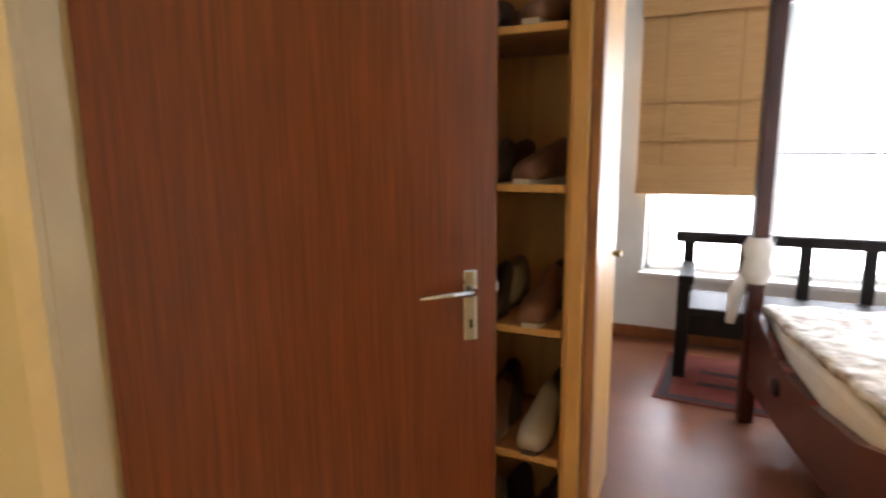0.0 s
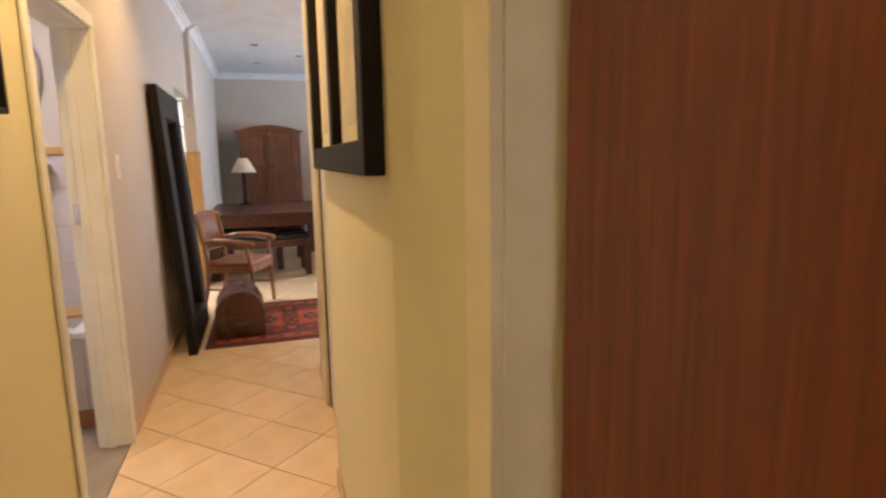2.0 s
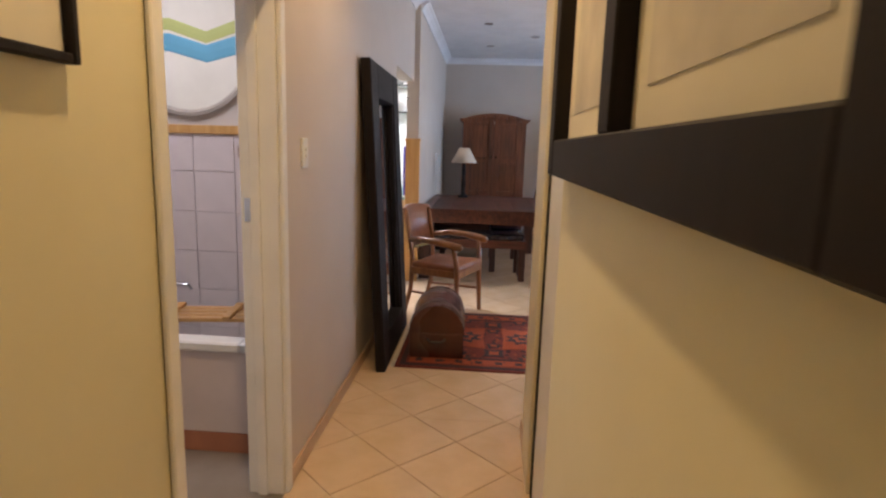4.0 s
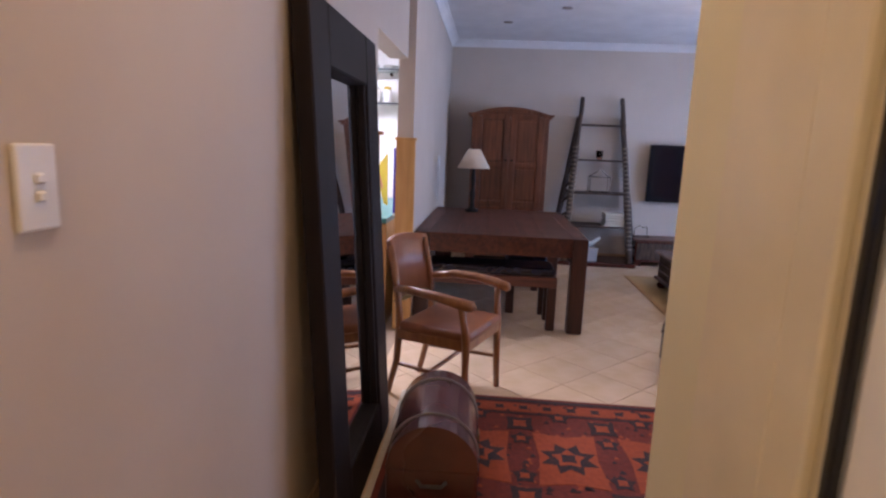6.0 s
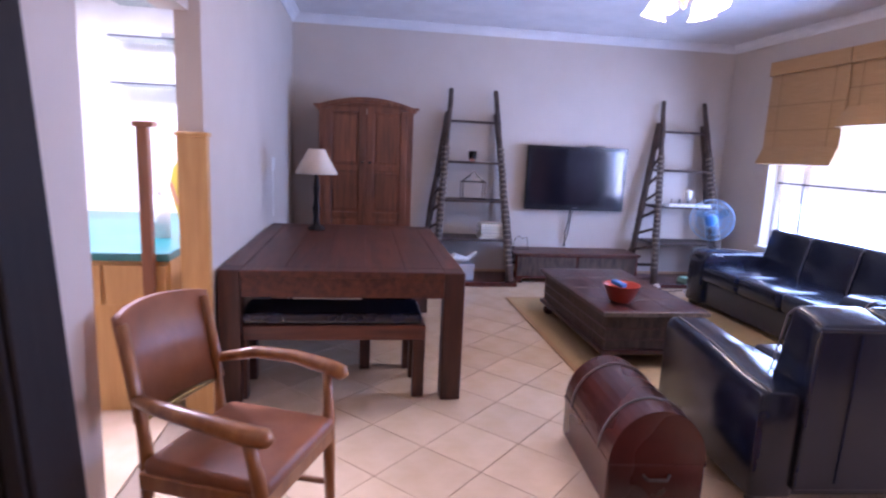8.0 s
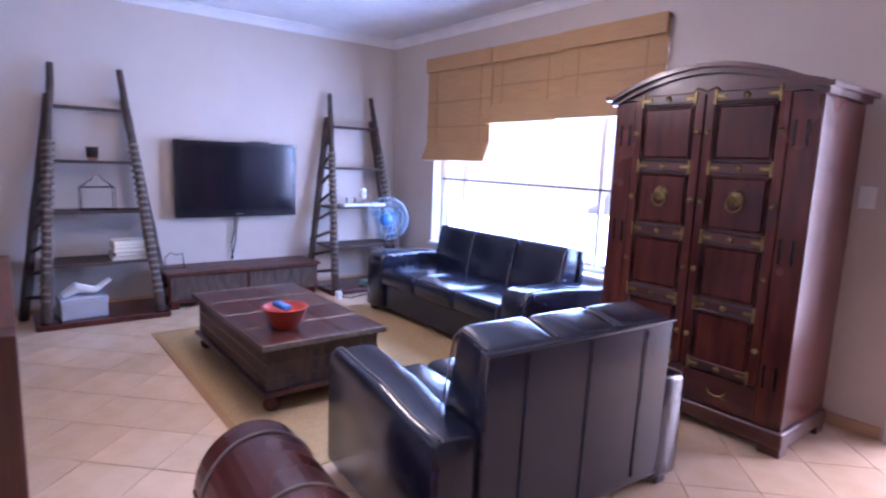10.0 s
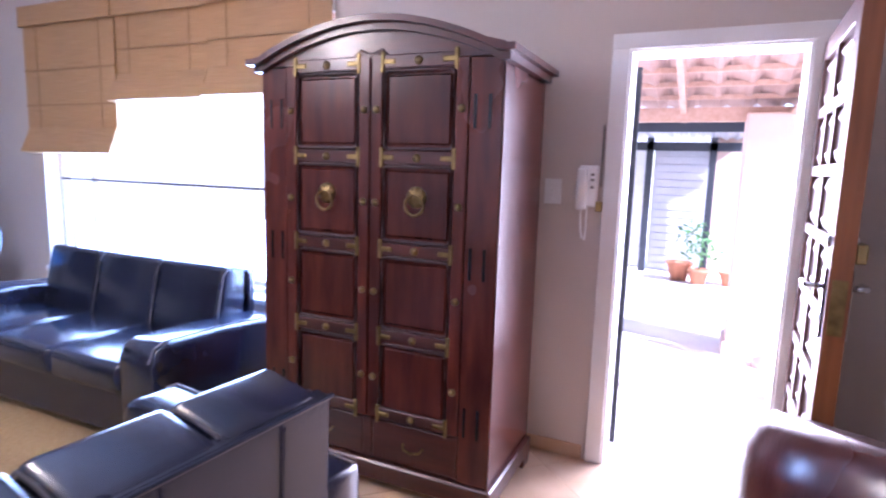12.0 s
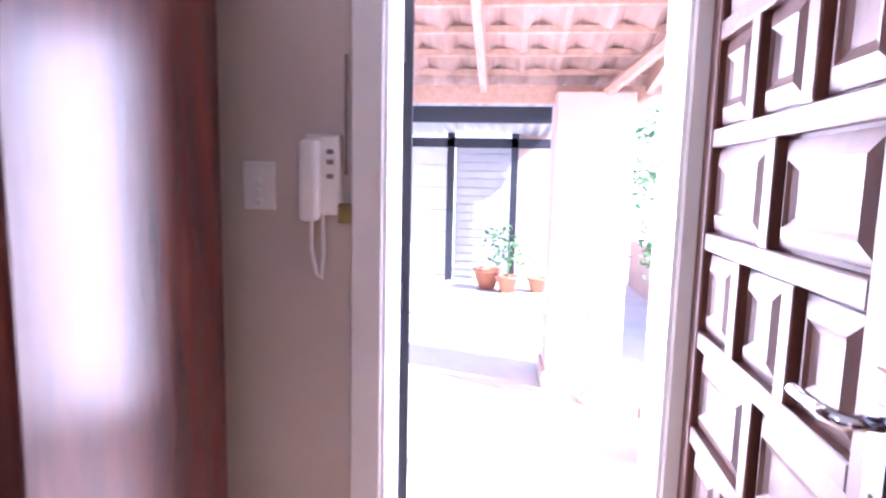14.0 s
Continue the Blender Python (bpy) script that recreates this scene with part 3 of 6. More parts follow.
# ---- dining end ----
def arm_chair():
    c = thing("wooden_armchair", "wooden armchair with a brown leather seat and curved arms", "chair", -5.02, 1.615, 0.0, 158)
    # it faces its own -y
    for sx in (-1, 1):
        part("front_leg", tube([(sx * 0.24, -0.24, 0.0), (sx * 0.235, -0.23, 0.2), (sx * 0.235, -0.225, 0.44), (sx * 0.25, -0.215, 0.53), (sx * 0.265, -0.20, 0.635)], [0.018, 0.021, 0.026, 0.02, 0.02], 8), OAK, c, "", True)
        part("back_leg", tube([(sx * 0.19, 0.29, 0.0), (sx * 0.19, 0.235, 0.22), (sx * 0.195, 0.215, 0.44), (sx * 0.20, 0.235, 0.66), (sx * 0.20, 0.285, 0.90)], [0.018, 0.021, 0.024, 0.021, 0.018], 8), OAK, c, "", True)
        part("arm", tube([(sx * 0.205, 0.235, 0.655), (sx * 0.265, 0.10, 0.675), (sx * 0.285, -0.06, 0.67), (sx * 0.28, -0.2, 0.65), (sx * 0.265, -0.26, 0.64), (sx * 0.26, -0.275, 0.625)], [0.02, 0.025, 0.028, 0.032, 0.032, 0.02], 8), OAK, c, "curved wooden arm", True)
        part("side_stretcher", rod((sx * 0.235, -0.23, 0.2), (sx * 0.19, 0.24, 0.2), 0.012), OAK, c)
    part("cross_stretcher", rod((-0.21, 0, 0.2), (0.21, 0, 0.2), 0.012), OAK, c)
    part("seat_rail", boxes([(-0.235, 0.235, -0.245, -0.205, 0.37, 0.43), (-0.2, 0.2, 0.2, 0.235, 0.37, 0.43),
                             (-0.245, -0.205, -0.21, 0.21, 0.37, 0.43), (0.205, 0.245, -0.21, 0.21, 0.37, 0.43)], 0.006), OAK, c)
    part("seat", box(-0.24, 0.24, -0.25, 0.20, 0.415, 0.475, 0.024, 3), TAN, c, "brown leather seat pad", True)
    n = 10
    bm = bmesh.new()
    for (z0, z1, y0, y1, th) in ((0.58, 0.94, 0.225, 0.295, 0.028),):
        g = []
        for i in range(n + 1):
            a = -1 + 2 * i / n
            bow = 0.05 * (1 - a * a)
            top = z1 - 0.02 * a * a
            g.append([(a * 0.215, y0 + bow - th / 2, z0), (a * 0.215, y1 + bow - th / 2, top), (a * 0.215, y1 + bow + th / 2, top), (a * 0.215, y0 + bow + th / 2, z0)])
        vs = [[bm.verts.new(p) for p in row] for row in g]
        for p, q in zip(vs, vs[1:]):
            for k in range(4):
                bm.faces.new((p[k], p[(k + 1) % 4], q[(k + 1) % 4], q[k]))
        bm.faces.new(vs[0][::-1])
        bm.faces.new(vs[-1])
    bmesh.ops.recalc_face_normals(bm, faces=bm.faces[:])
    part("backrest", bm, TAN, c, "curved brown leather backrest", True)
    part("nail_trim", box(-0.2, 0.2, 0.232, 0.262, 0.565, 0.585, 0.004), BRASS, c)


arm_chair()


def dining_table():
    t = thing("dining_table", "heavy dark wooden dining table with thick square legs", "table", -7.27, 1.932, 0.0)
    L, w, h = 0.98, 0.695, 0.785
    for k in range(5):
        y0 = -w + 0.12 + k * (2 * w - 0.24) / 5
        part("tabletop_plank", box(-L + 0.12, L - 0.12, y0 + 0.001, y0 + (2 * w - 0.24) / 5 - 0.001, h - 0.045, h - 0.0005 * (k % 2), 0.003), TABLEW, t)
    for r in ((-L + 0.12, L - 0.12, -w, -w + 0.119), (-L + 0.12, L - 0.12, w - 0.119, w), (-L, -L + 0.119, -w + 0.12, w - 0.12), (L - 0.119, L, -w + 0.12, w - 0.12)):
        part("border_board", box(*r, h - 0.045, h, 0.003), TABLEW, t)
    for sx in (-1, 1):
        for sy in (-1, 1):
            part("leg", box(sx * L, sx * (L - 0.12), sy * w, sy * (w - 0.12), 0, h, 0.005), TABLEV, t)
        part("apron", box(sx * (L - 0.02), sx * (L - 0.05), -w + 0.12, w - 0.12, h - 0.16, h - 0.045, 0.003), TABLEW, t)
    for sy in (-1, 1):
        part("apron", box(-L + 0.12, L - 0.12, sy * (w - 0.02), sy * (w - 0.05), h - 0.16, h - 0.045, 0.003), TABLEW, t)


dining_table()


def bench(x, y, rz, length, label):
    b = thing("bench", label, "bench", x, y, 0.0, rz, "benches under the table")
    L, w = length / 2, 0.18
    part("seat", box(-L, L, -w, w, 0.36, 0.45, 0.006), TABLEW, b)
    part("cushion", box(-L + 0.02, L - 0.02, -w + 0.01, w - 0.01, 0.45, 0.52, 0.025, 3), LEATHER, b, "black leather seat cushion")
    for sx in (-1, 1):
        for sy in (-1, 1):
            part("leg", box(sx * L, sx * (L - 0.07), sy * w, sy * (w - 0.07), 0, 0.36, 0.004), TABLEV, b)


bench(-6.52, 1.86, 90, 1.10, "dark wooden bench with black cushion under the table")
bench(-8.02, 1.90, 90, 1.10, "dark wooden bench with black cushion under the table")
bench(-7.27, 2.20, 0, 0.95, "dark wooden bench with black cushion under the table")


def table_lamp():
    l = thing("table_lamp", "table lamp with cream conical shade on the dining table", "lamp", -7.92, 1.64, 0.785)
    part("base", lathe([(0.07, 0), (0.07, 0.02), (0.03, 0.04), (0.022, 0.10), (0.032, 0.18), (0.02, 0.26), (0.028, 0.34), (0.015, 0.46), (0.01, 0.56)], 16), WENGE, l, "", True)
    b = lathe([(0.175, 0.465), (0.065, 0.665), (0.062, 0.665), (0.172, 0.465)], 28)
    part("shade", b, SHADE, l, "cream fabric shade", True)


table_lamp()


def arched(w, d0, d1, zc, zp, drop, thick, wref, n=32, ear=0.07):
    """One layer of an arched cornice: flat ears, then a bow; all layers follow the bow of half width wref."""
    top, low = [], []
    e = 1 - ear / wref
    for i in range(n + 1):
        x = (-1 + 2 * i / n) * w
        z = zc + (zp - zc) * (max(0.0, math.cos(min(1.0, abs(x) / wref / e) * math.pi / 2)) ** 0.85) - drop
        top.append((x, z))
        low.append((x, z - thick))
    return extrude(top + low[::-1], "y", d0, d1)


def wardrobe(name, label, x, y, rz, w, d, zc, zp, wood, woodh, brass):
    """A two-door wardrobe with an arched top. It faces its own -y; its front is at y = 0."""
    c = thing(name, label, "wardrobe", x, y, 0.0, rz)
    W = w / 2
    cp = 0.14 if brass else 0.055
    part("plinth", box(-W - 0.02, W + 0.02, -0.02, d, 0.05, 0.14, 0.008), woodh, c)
    for sx in (-1, 1):
        for yy in (0.0, d - 0.08):
            part("foot", box(sx * (W + 0.015), sx * (W - 0.10), yy - 0.015, yy + 0.08, 0, 0.06, 0.006), woodh, c)
        part("side_panel", box(sx * W, sx * (W - 0.03), 0.0, d, 0.14, zc - 0.03, 0.004), wood, c)
        part("corner_post", box(sx * (W + 0.004), sx * (W - cp), -0.006, 0.03, 0.14, zc - 0.01, 0.006), wood, c)
        for zz in (0.35, 1.02, 1.62) if brass else ():
            part("joint_peg", box(sx * (W - 0.045), sx * (W - 0.058), -0.0085, 0.0, zz, zz + 0.13), BLACK, c)
            part("joint_peg", box(sx * (W - 0.105), sx * (W - 0.118), -0.0085, 0.0, zz, zz + 0.13), BLACK, c)
    part("back_panel", box(-W + 0.03, W - 0.03, d - 0.02, d, 0.14, zc - 0.03), wood, c)
    part("cornice", arched(W + 0.055, -0.055, d + 0.02, zc + 0.025, zp, 0.0, 0.026, W + 0.055), woodh, c, "moulded arched cornice")
    part("cornice_moulding", arched(W + 0.028, -0.028, d, zc + 0.025, zp, 0.0255, 0.030, W + 0.055), woodh, c)
    iw = W - cp
    head = []
    for i in range(25):
        a = -1 + 2 * i / 24
        head.append((a * (W - 0.002), zc + (zp - zc - 0.06) * math.cos(a * math.pi / 2 * 0.86) ** 0.85 + 0.012))
    part("head_board", extrude([(-W + 0.002, zc - 0.006)] + head + [(W - 0.002, zc - 0.006)], "y", -0.004, 0.03), woodh, c)
    part("crest_carving", tube([(-0.10, 0.006, zc + 0.005), (-0.05, 0.0, zc + 0.03), (0, 0.0, zc + 0.012), (0.05, 0.0, zc + 0.03), (0.10, 0.006, zc + 0.005)], [0.006, 0.016, 0.012, 0.016, 0.006], 8), woodh, c, "", True)
    for sx in (-1, 1):
        dw = part("drawer", box(sx * 0.025, sx * iw, 0.0, 0.02, 0.15, 0.335, 0.005), woodh, c)
        mx = sx * (iw + 0.025) / 2
        part("drawer_pull", tube([(mx - 0.05, -0.002, 0.25), (mx - 0.04, -0.02, 0.235), (mx, -0.024, 0.225), (mx + 0.04, -0.02, 0.235), (mx + 0.05, -0.002, 0.25)], 0.005, 6), BRASS if brass else BLACK, dw)
    part("drawer_divider", box(-0.024, 0.024, -0.004, 0.02, 0.145, 0.34, 0.004), woodh, c)
    z0, z1 = 0.345, zc - 0.01
    for sx in (-1, 1):
        dr = part("door", box(sx * 0.003, sx * iw, 0.008, 0.02, z0, z1), wood, c, "panelled wooden door")
        a, b = (0.003, iw)
        st = 0.055 if brass else 0.075
        for p, q in ((a, a + st), (b - st, b)):
            part("stile", box(sx * p, sx * q, -0.012, 0.01, z0, z1 + (0.03 if p == a else 0.0), 0.004), wood, dr)
        n = 4 if brass else 3
        zs = [z0 + (z1 - z0) * k / n for k in range(n + 1)]
        if not brass:
            zs = [z0, z0 + 0.42, z0 + 0.92, z1]
        for k, zz in enumerate(zs):
            lo = zz - (0.0 if k == 0 else 0.03)
            part("rail", box(sx * (a + st), sx * (b - st), -0.010, 0.01, lo, lo + 0.055, 0.004), woodh, dr)
        for lo, hi in zip(zs, zs[1:]):
            part("panel", box(sx * (a + st + 0.02), sx * (b - st - 0.02), -0.002, 0.012, lo + 0.05, hi - 0.055, 0.008), wood, dr)
            if brass:
                xa, xb, za, zb, cr = a + st + 0.008, b - st - 0.008, lo + 0.034, hi - 0.038, 0.022
                loop = []
                for cx, cz, a0 in ((xb - cr, zb - cr, 0), (xa + cr, zb - cr, 90), (xa + cr, za + cr, 180), (xb - cr, za + cr, 270)):
                    loop += [(sx * (cx + cr * math.cos(radians(a0 + q))), -0.004, cz + cr * math.sin(radians(a0 + q))) for q in (0, 30, 60, 90)]
                part("panel_moulding", tube(loop + loop[:2], 0.0075, 6), MOULD, dr, "dark rounded moulding", True)
        if brass:
            for k, zz in enumerate(zs):
                lo = zz - (0.0 if k == 0 else 0.03)
                zm = lo + 0.027
                for xx, dx in ((a + st, 1), (b - st, -1)):
                    bm = box(sx * (xx - 0.009 * dx), sx * (xx + 0.009 * dx), -0.0165, -0.008, zm - 0.042, zm + 0.042, 0.003)
                    box(sx * xx, sx * (xx + 0.058 * dx), -0.0155, -0.008, zm - 0.010, zm + 0.010, 0.003, bm=bm)
                    part("bracket", bm, BRASS, dr, "brass bracket")
                xm = (a + b) / 2
                part("boss", lathe([(0.018, 0), (0.018, 0.004), (0.010, 0.010), (0.004, 0.014)], 12, m=pose(sx * xm, -0.010, zm, 90)), BRASS, dr, "brass boss", True)
            for lo, hi in zip(zs, zs[1:]):
                for xx in (a + st / 2, b - st / 2):
                    part("boss", lathe([(0.016, 0), (0.016, 0.004), (0.009, 0.010), (0.003, 0.013)], 12, m=pose(sx * xx, -0.012, (lo + hi) / 2, 90)), BRASS, dr, "brass boss", True)
            px, pz = sx * (a + b) / 2, (zs[2] + zs[3]) / 2 + 0.01
            pull = part("pull", lathe([(0.045, 0), (0.045, 0.004), (0.022, 0.016), (0.006, 0.02)], 16, m=pose(px, -0.002, pz + 0.02, 90)), BRASS, dr, "brass rose plate", True)
            ring = [(px + 0.042 * math.sin(t), -0.024, pz - 0.012 + 0.042 * math.cos(t)) for t in [2 * math.pi * k / 20 for k in range(21)]]
            part("ring", tube(ring, 0.006, 6), BRASS, pull, "brass ring", True)
            for q in range(8):
                g = 2 * math.pi * q / 8
                part("petal", lathe([(0.015, 0), (0.012, 0.006), (0.004, 0.010)], 8, m=pose(px + 0.030 * math.cos(g), -0.006, pz + 0.02 + 0.030 * math.sin(g), 90)), BRASS, pull, "", True)
        else:
            part("knob", lathe([(0.008, 0), (0.008, 0.012), (0.016, 0.02), (0.012, 0.03)], 12, m=pose(sx * 0.04, -0.012, 1.32, 90)), BLACK, dr)
    return c


wardrobe("front_wardrobe", "dark red wooden wardrobe with brass brackets and arched top", -5.435, 5.765, 0, 1.17, 0.58, 1.90, 2.07, MAHOG, MAHOGH, True)
wardrobe("teak_wardrobe", "brown teak wardrobe with arched top behind the dining table", -9.27, 2.045, 90, 0.98, 0.50, 1.88, 1.99, TEAK, TEAK, False)


# ---- lounge ----
def sofa(name, label, x, y, rz, w, n, depth=0.92, back_h=0.86, aw=0.20, rise=0.0):
    """A leather sofa; it faces its own -y, its middle is the origin."""
    s = thing(name, label, "sofa", x, y, 0.0, rz, "black leather sofas")
    W, D = w / 2, depth / 2
    lip = 0.02
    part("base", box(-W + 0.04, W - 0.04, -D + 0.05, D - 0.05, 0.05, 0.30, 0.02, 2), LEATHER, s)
    for sx in (-1, 1):
        prof = [(-D, 0.05), (-D, 0.50 + rise), (-D + 0.03, 0.565 + rise), (-D + 0.09, 0.59 + rise), (0.0, 0.58 + rise * 0.6), (D - 0.22, 0.56), (D - 0.02, 0.55), (D - 0.02, 0.05)]
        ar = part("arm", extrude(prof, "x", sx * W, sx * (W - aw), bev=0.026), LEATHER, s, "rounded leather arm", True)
        part("arm_seam", tube([(sx * (W - 0.035), p - 0.002 if i < 2 else p, q + 0.003) for i, (p, q) in enumerate(prof[1:7])], 0.004, 6), SEAM, ar)
        for yy in (-D + 0.06, D - 0.08):
            part("foot", box(sx * (W - 0.04), sx * (W - 0.11), yy - 0.03, yy + 0.03, 0, 0.06, 0.004), BLACK, s)
    iw = (w - 2 * aw) / n
    for k in range(n):
        x0 = -W + aw + k * iw
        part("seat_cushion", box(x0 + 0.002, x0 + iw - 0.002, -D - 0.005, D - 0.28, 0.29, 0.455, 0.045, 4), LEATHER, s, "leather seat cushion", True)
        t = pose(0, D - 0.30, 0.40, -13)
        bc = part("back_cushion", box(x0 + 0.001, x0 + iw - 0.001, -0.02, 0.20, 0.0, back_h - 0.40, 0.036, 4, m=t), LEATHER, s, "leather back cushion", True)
        for e in (x0, x0 + iw):
            if 0 < k or e > x0:
                zz = back_h - 0.40
                pts = [t @ Vector((e - 0.001, -0.019, 0.04)), t @ Vector((e - 0.001, -0.022, zz - 0.06)), t @ Vector((e - 0.001, 0.01, zz - 0.012)), t @ Vector((e - 0.001, 0.08, zz - 0.004)), t @ Vector((e - 0.001, 0.17, zz - 0.004))]
                part("seam", tube(pts, 0.0045, 6), SEAM, bc, "pale stitched seam")
    t = pose(0, D - 0.30, 0.40, -13)
    rear = [t @ Vector((0, 0.205, back_h - 0.408)), Vector((0, D - 0.005, 0.10)), Vector((0, D - 0.06, 0.10)), t @ Vector((0, 0.15, back_h - 0.408))]
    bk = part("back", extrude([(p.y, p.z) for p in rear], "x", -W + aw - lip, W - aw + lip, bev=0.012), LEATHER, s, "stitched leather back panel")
    for k in range(1, n + 1):
        e = -W + aw + k * iw - iw / 2
        part("seam", tube([(e, rear[0].y + 0.006, rear[0].z - 0.02), (e, rear[1].y + 0.006, 0.14)], 0.0035, 6), LEATHER, bk)
    part("piping", tube([(-W + aw - lip, rear[0].y + 0.002, rear[0].z), (W - aw + lip, rear[0].y + 0.002, rear[0].z)], 0.008, 8), LEATHER, bk)
    return s


sofa("leather_sofa", "black leather three seat sofa under the window", -7.50, 5.90, 0, 2.18, 3, aw=0.26)
sofa("leather_loveseat", "black leather two seat sofa with its back to the door", -5.535, 4.43, -94, 1.40, 3, 0.95, 0.90, 0.205, 0.035)


def coffee_table():
    c = thing("coffee_table", "low reddish wooden chest coffee table with iron strips", "coffee table", -7.48, 4.115, 0.0)
    L, w = 0.73, 0.395
    n = 4
    for i in range(n):
        for j in range(3):
            x0, y0 = -L + i * 2 * L / n, -w + j * 2 * w / 3
            part("tabletop_panel", box(x0 + 0.012, x0 + 2 * L / n - 0.012, y0 + 0.012, y0 + 2 * w / 3 - 0.012, 0.385, 0.418, 0.004), MAHOGH, c)
    for i in range(n + 1):
        x0 = -L + i * 2 * L / n
        part("iron_strip", box(x0 - 0.011, x0 + 0.011, -w - 0.01, w + 0.01, 0.386, 0.4195, 0.002), CORD, c)
    for j in range(4):
        y0 = -w + j * 2 * w / 3
        part("iron_strip", box(-L - 0.01, L + 0.01, y0 - 0.011, y0 + 0.011, 0.3865, 0.4185, 0.002), MAHOGH, c)
    part("body", box(-L + 0.03, L - 0.03, -w + 0.03, w - 0.03, 0.12, 0.386, 0.005), POLE, c, "weathered dark plank sides")
    for z in (0.20, 0.28):
        part("side_strip", box(-L + 0.026, L - 0.026, -w + 0.026, w - 0.026, z, z + 0.012, 0.002), MAHOGH, c)
    part("base_moulding", box(-L, L, -w, w, 0.10, 0.135, 0.01, 2), MAHOGH, c)
    for sx in (-1, 1):
        for sy in (-1, 1):
            part("foot", lathe([(0.03, 0), (0.045, 0.02), (0.05, 0.05), (0.03, 0.075), (0.045, 0.10)], 14, m=pose(sx * (L - 0.07), sy * (w - 0.07), 0)), MAHOG, c, "", True)


coffee_table()


def bowl():
    b = thing("bowl", "red plastic bowl with a blue brush inside on the coffee table", "bowl", -7.05, 3.97, 0.42)
    part("shell", lathe([(0.075, 0), (0.085, 0.01), (0.135, 0.125), (0.145, 0.13), (0.14, 0.135), (0.128, 0.125), (0.075, 0.015)], 28), REDP, b, "", True)
    part("brush", box(-0.11, 0.01, -0.03, 0.03, 0.105, 0.14, 0.012, 2, m=pose(0, 0, 0, 0, 8, 20)), BLUEP, b, "pale blue plastic brush")


bowl()


def sisal_rug():
    r = thing("sisal_rug", "flat sandy woven rug with dark border under the coffee table", "rug", -7.45, 4.72, 0.0)
    part("weave", box(-1.24, 1.35, -1.19, 1.0, 0, 0.006, 0.002), SISAL, r)
    part("binding", boxes([(-1.25, 1.36, -1.21, -1.17, 0, 0.0075), (-1.26, -1.22, -1.169, 1.0, 0, 0.0075)]), RAFFIA, r)


sisal_rug()


def ladder_shelf(x, y, label):
    """A rack of two leaning side ladders with shelves between; it faces +x, the wall is behind."""
    s = thing("ladder_shelf", label, "shelf", x, y, 0.0, 0, "ladder shelves")
    part("base_board", box(0.02, 0.62, -0.50, 0.50, 0.0, 0.05, 0.006), MAHOG, s)
    side = {}
    for sy in (-1, 1):
        lo_f, hi_f = Vector((0.56, sy * 0.43, 0.05)), Vector((0.05, sy * 0.262, 2.18))
        lo_b, hi_b = Vector((0.16, sy * 0.57, 0.0)), Vector((0.035, sy * 0.285, 1.92))
        pts = [lo_f.lerp(hi_f, k / 12) + Vector((random.uniform(-.006, .006), random.uniform(-.006, .006), 0)) for k in range(13)]
        f = part("front_rail", tube(pts, [0.046 - 0.0016 * k + random.uniform(-.003, .003) for k in range(13)], 9), POLE, s, "worn dark wooden rail", True)
        for k in range(3, 27):
            p = lo_f.lerp(hi_f, k / 38)
            q = lo_f.lerp(hi_f, (k + 0.35) / 38)
            part("binding", rod(p, q, 0.048, 0.0475, 9), CORD, f, "pale cord binding")
        pts = [lo_b.lerp(hi_b, k / 10) for k in range(11)]
        part("back_rail", tube(pts, [0.040 + random.uniform(-.004, .004) for k in range(11)], 9), POLE, s, "", True)
        for k in range(1, 9):
            f0, b0 = lo_f.lerp(hi_f, k / 10), lo_b.lerp(hi_b, k / 10)
            out = (b0 - f0).normalized() * 0.06
            part("rung", rod(f0 - out * 0.6, b0 + out, 0.018, 0.016, 8), POLE, s)
        side[sy] = (lo_f, hi_f)
    for z, d in ((0.50, 0.40), (0.93, 0.30), (1.36, 0.20), (1.82, 0.10)):
        t = (z - 0.05) / 2.13
        a, b = side[-1][0].lerp(side[-1][1], t), side[1][0].lerp(side[1][1], t)
        part("shelf_board", box(max(0.03, a.x - d), a.x + 0.02, a.y - 0.03, b.y + 0.03, z - 0.012, z + 0.012, 0.004), POLE, s)
    return s


ladder_shelf(-9.79, 3.26, "dark wooden ladder shelf holding a lantern and books")
ladder_shelf(-9.79, 5.86, "dark wooden ladder shelf holding candles beside the sofa")


def television():
    t = thing("television", "large black flat television mounted on the wall", "television", -9.80, 4.555, 0.0)
    part("bracket", box(0.0, 0.05, -0.2, 0.2, 1.05, 1.4), BLACK, t)
    part("case", box(0.045, 0.115, -0.615, 0.615, 0.835, 1.595, 0.01, 2), BLACK, t)
    part("bezel", boxes([(0.112, 0.122, -0.615, 0.615, 1.555, 1.595), (0.112, 0.122, -0.615, 0.615, 0.835, 0.90), (0.112, 0.122, -0.615, -0.575, 0.90, 1.555), (0.112, 0.122, 0.575, 0.615, 0.90, 1.555)], 0.003), BLACK, t)
    part("screen", box(0.112, 0.116, -0.576, 0.576, 0.899, 1.556), SCREEN, t, "dark glossy screen")
    part("badge", box(0.1215, 0.1235, -0.035, 0.035, 0.862, 0.870), SEAM, t)
    part("cable", tube([(0.06, -0.03, 0.84), (0.03, -0.03, 0.7), (0.02, -0.06, 0.55), (0.02, -0.05, 0.38)], 0.008, 6), BLACK, t)
    part("cable", tube([(0.06, 0.0, 0.84), (0.03, -0.01, 0.7), (0.02, -0.02, 0.55), (0.03, -0.07, 0.38)], 0.006, 6), BLACK, t)
    part("sensor_bar", box(0.06, 0.09, 0.10, 0.34, 1.597, 1.61, 0.003), BLACK, t)


television()


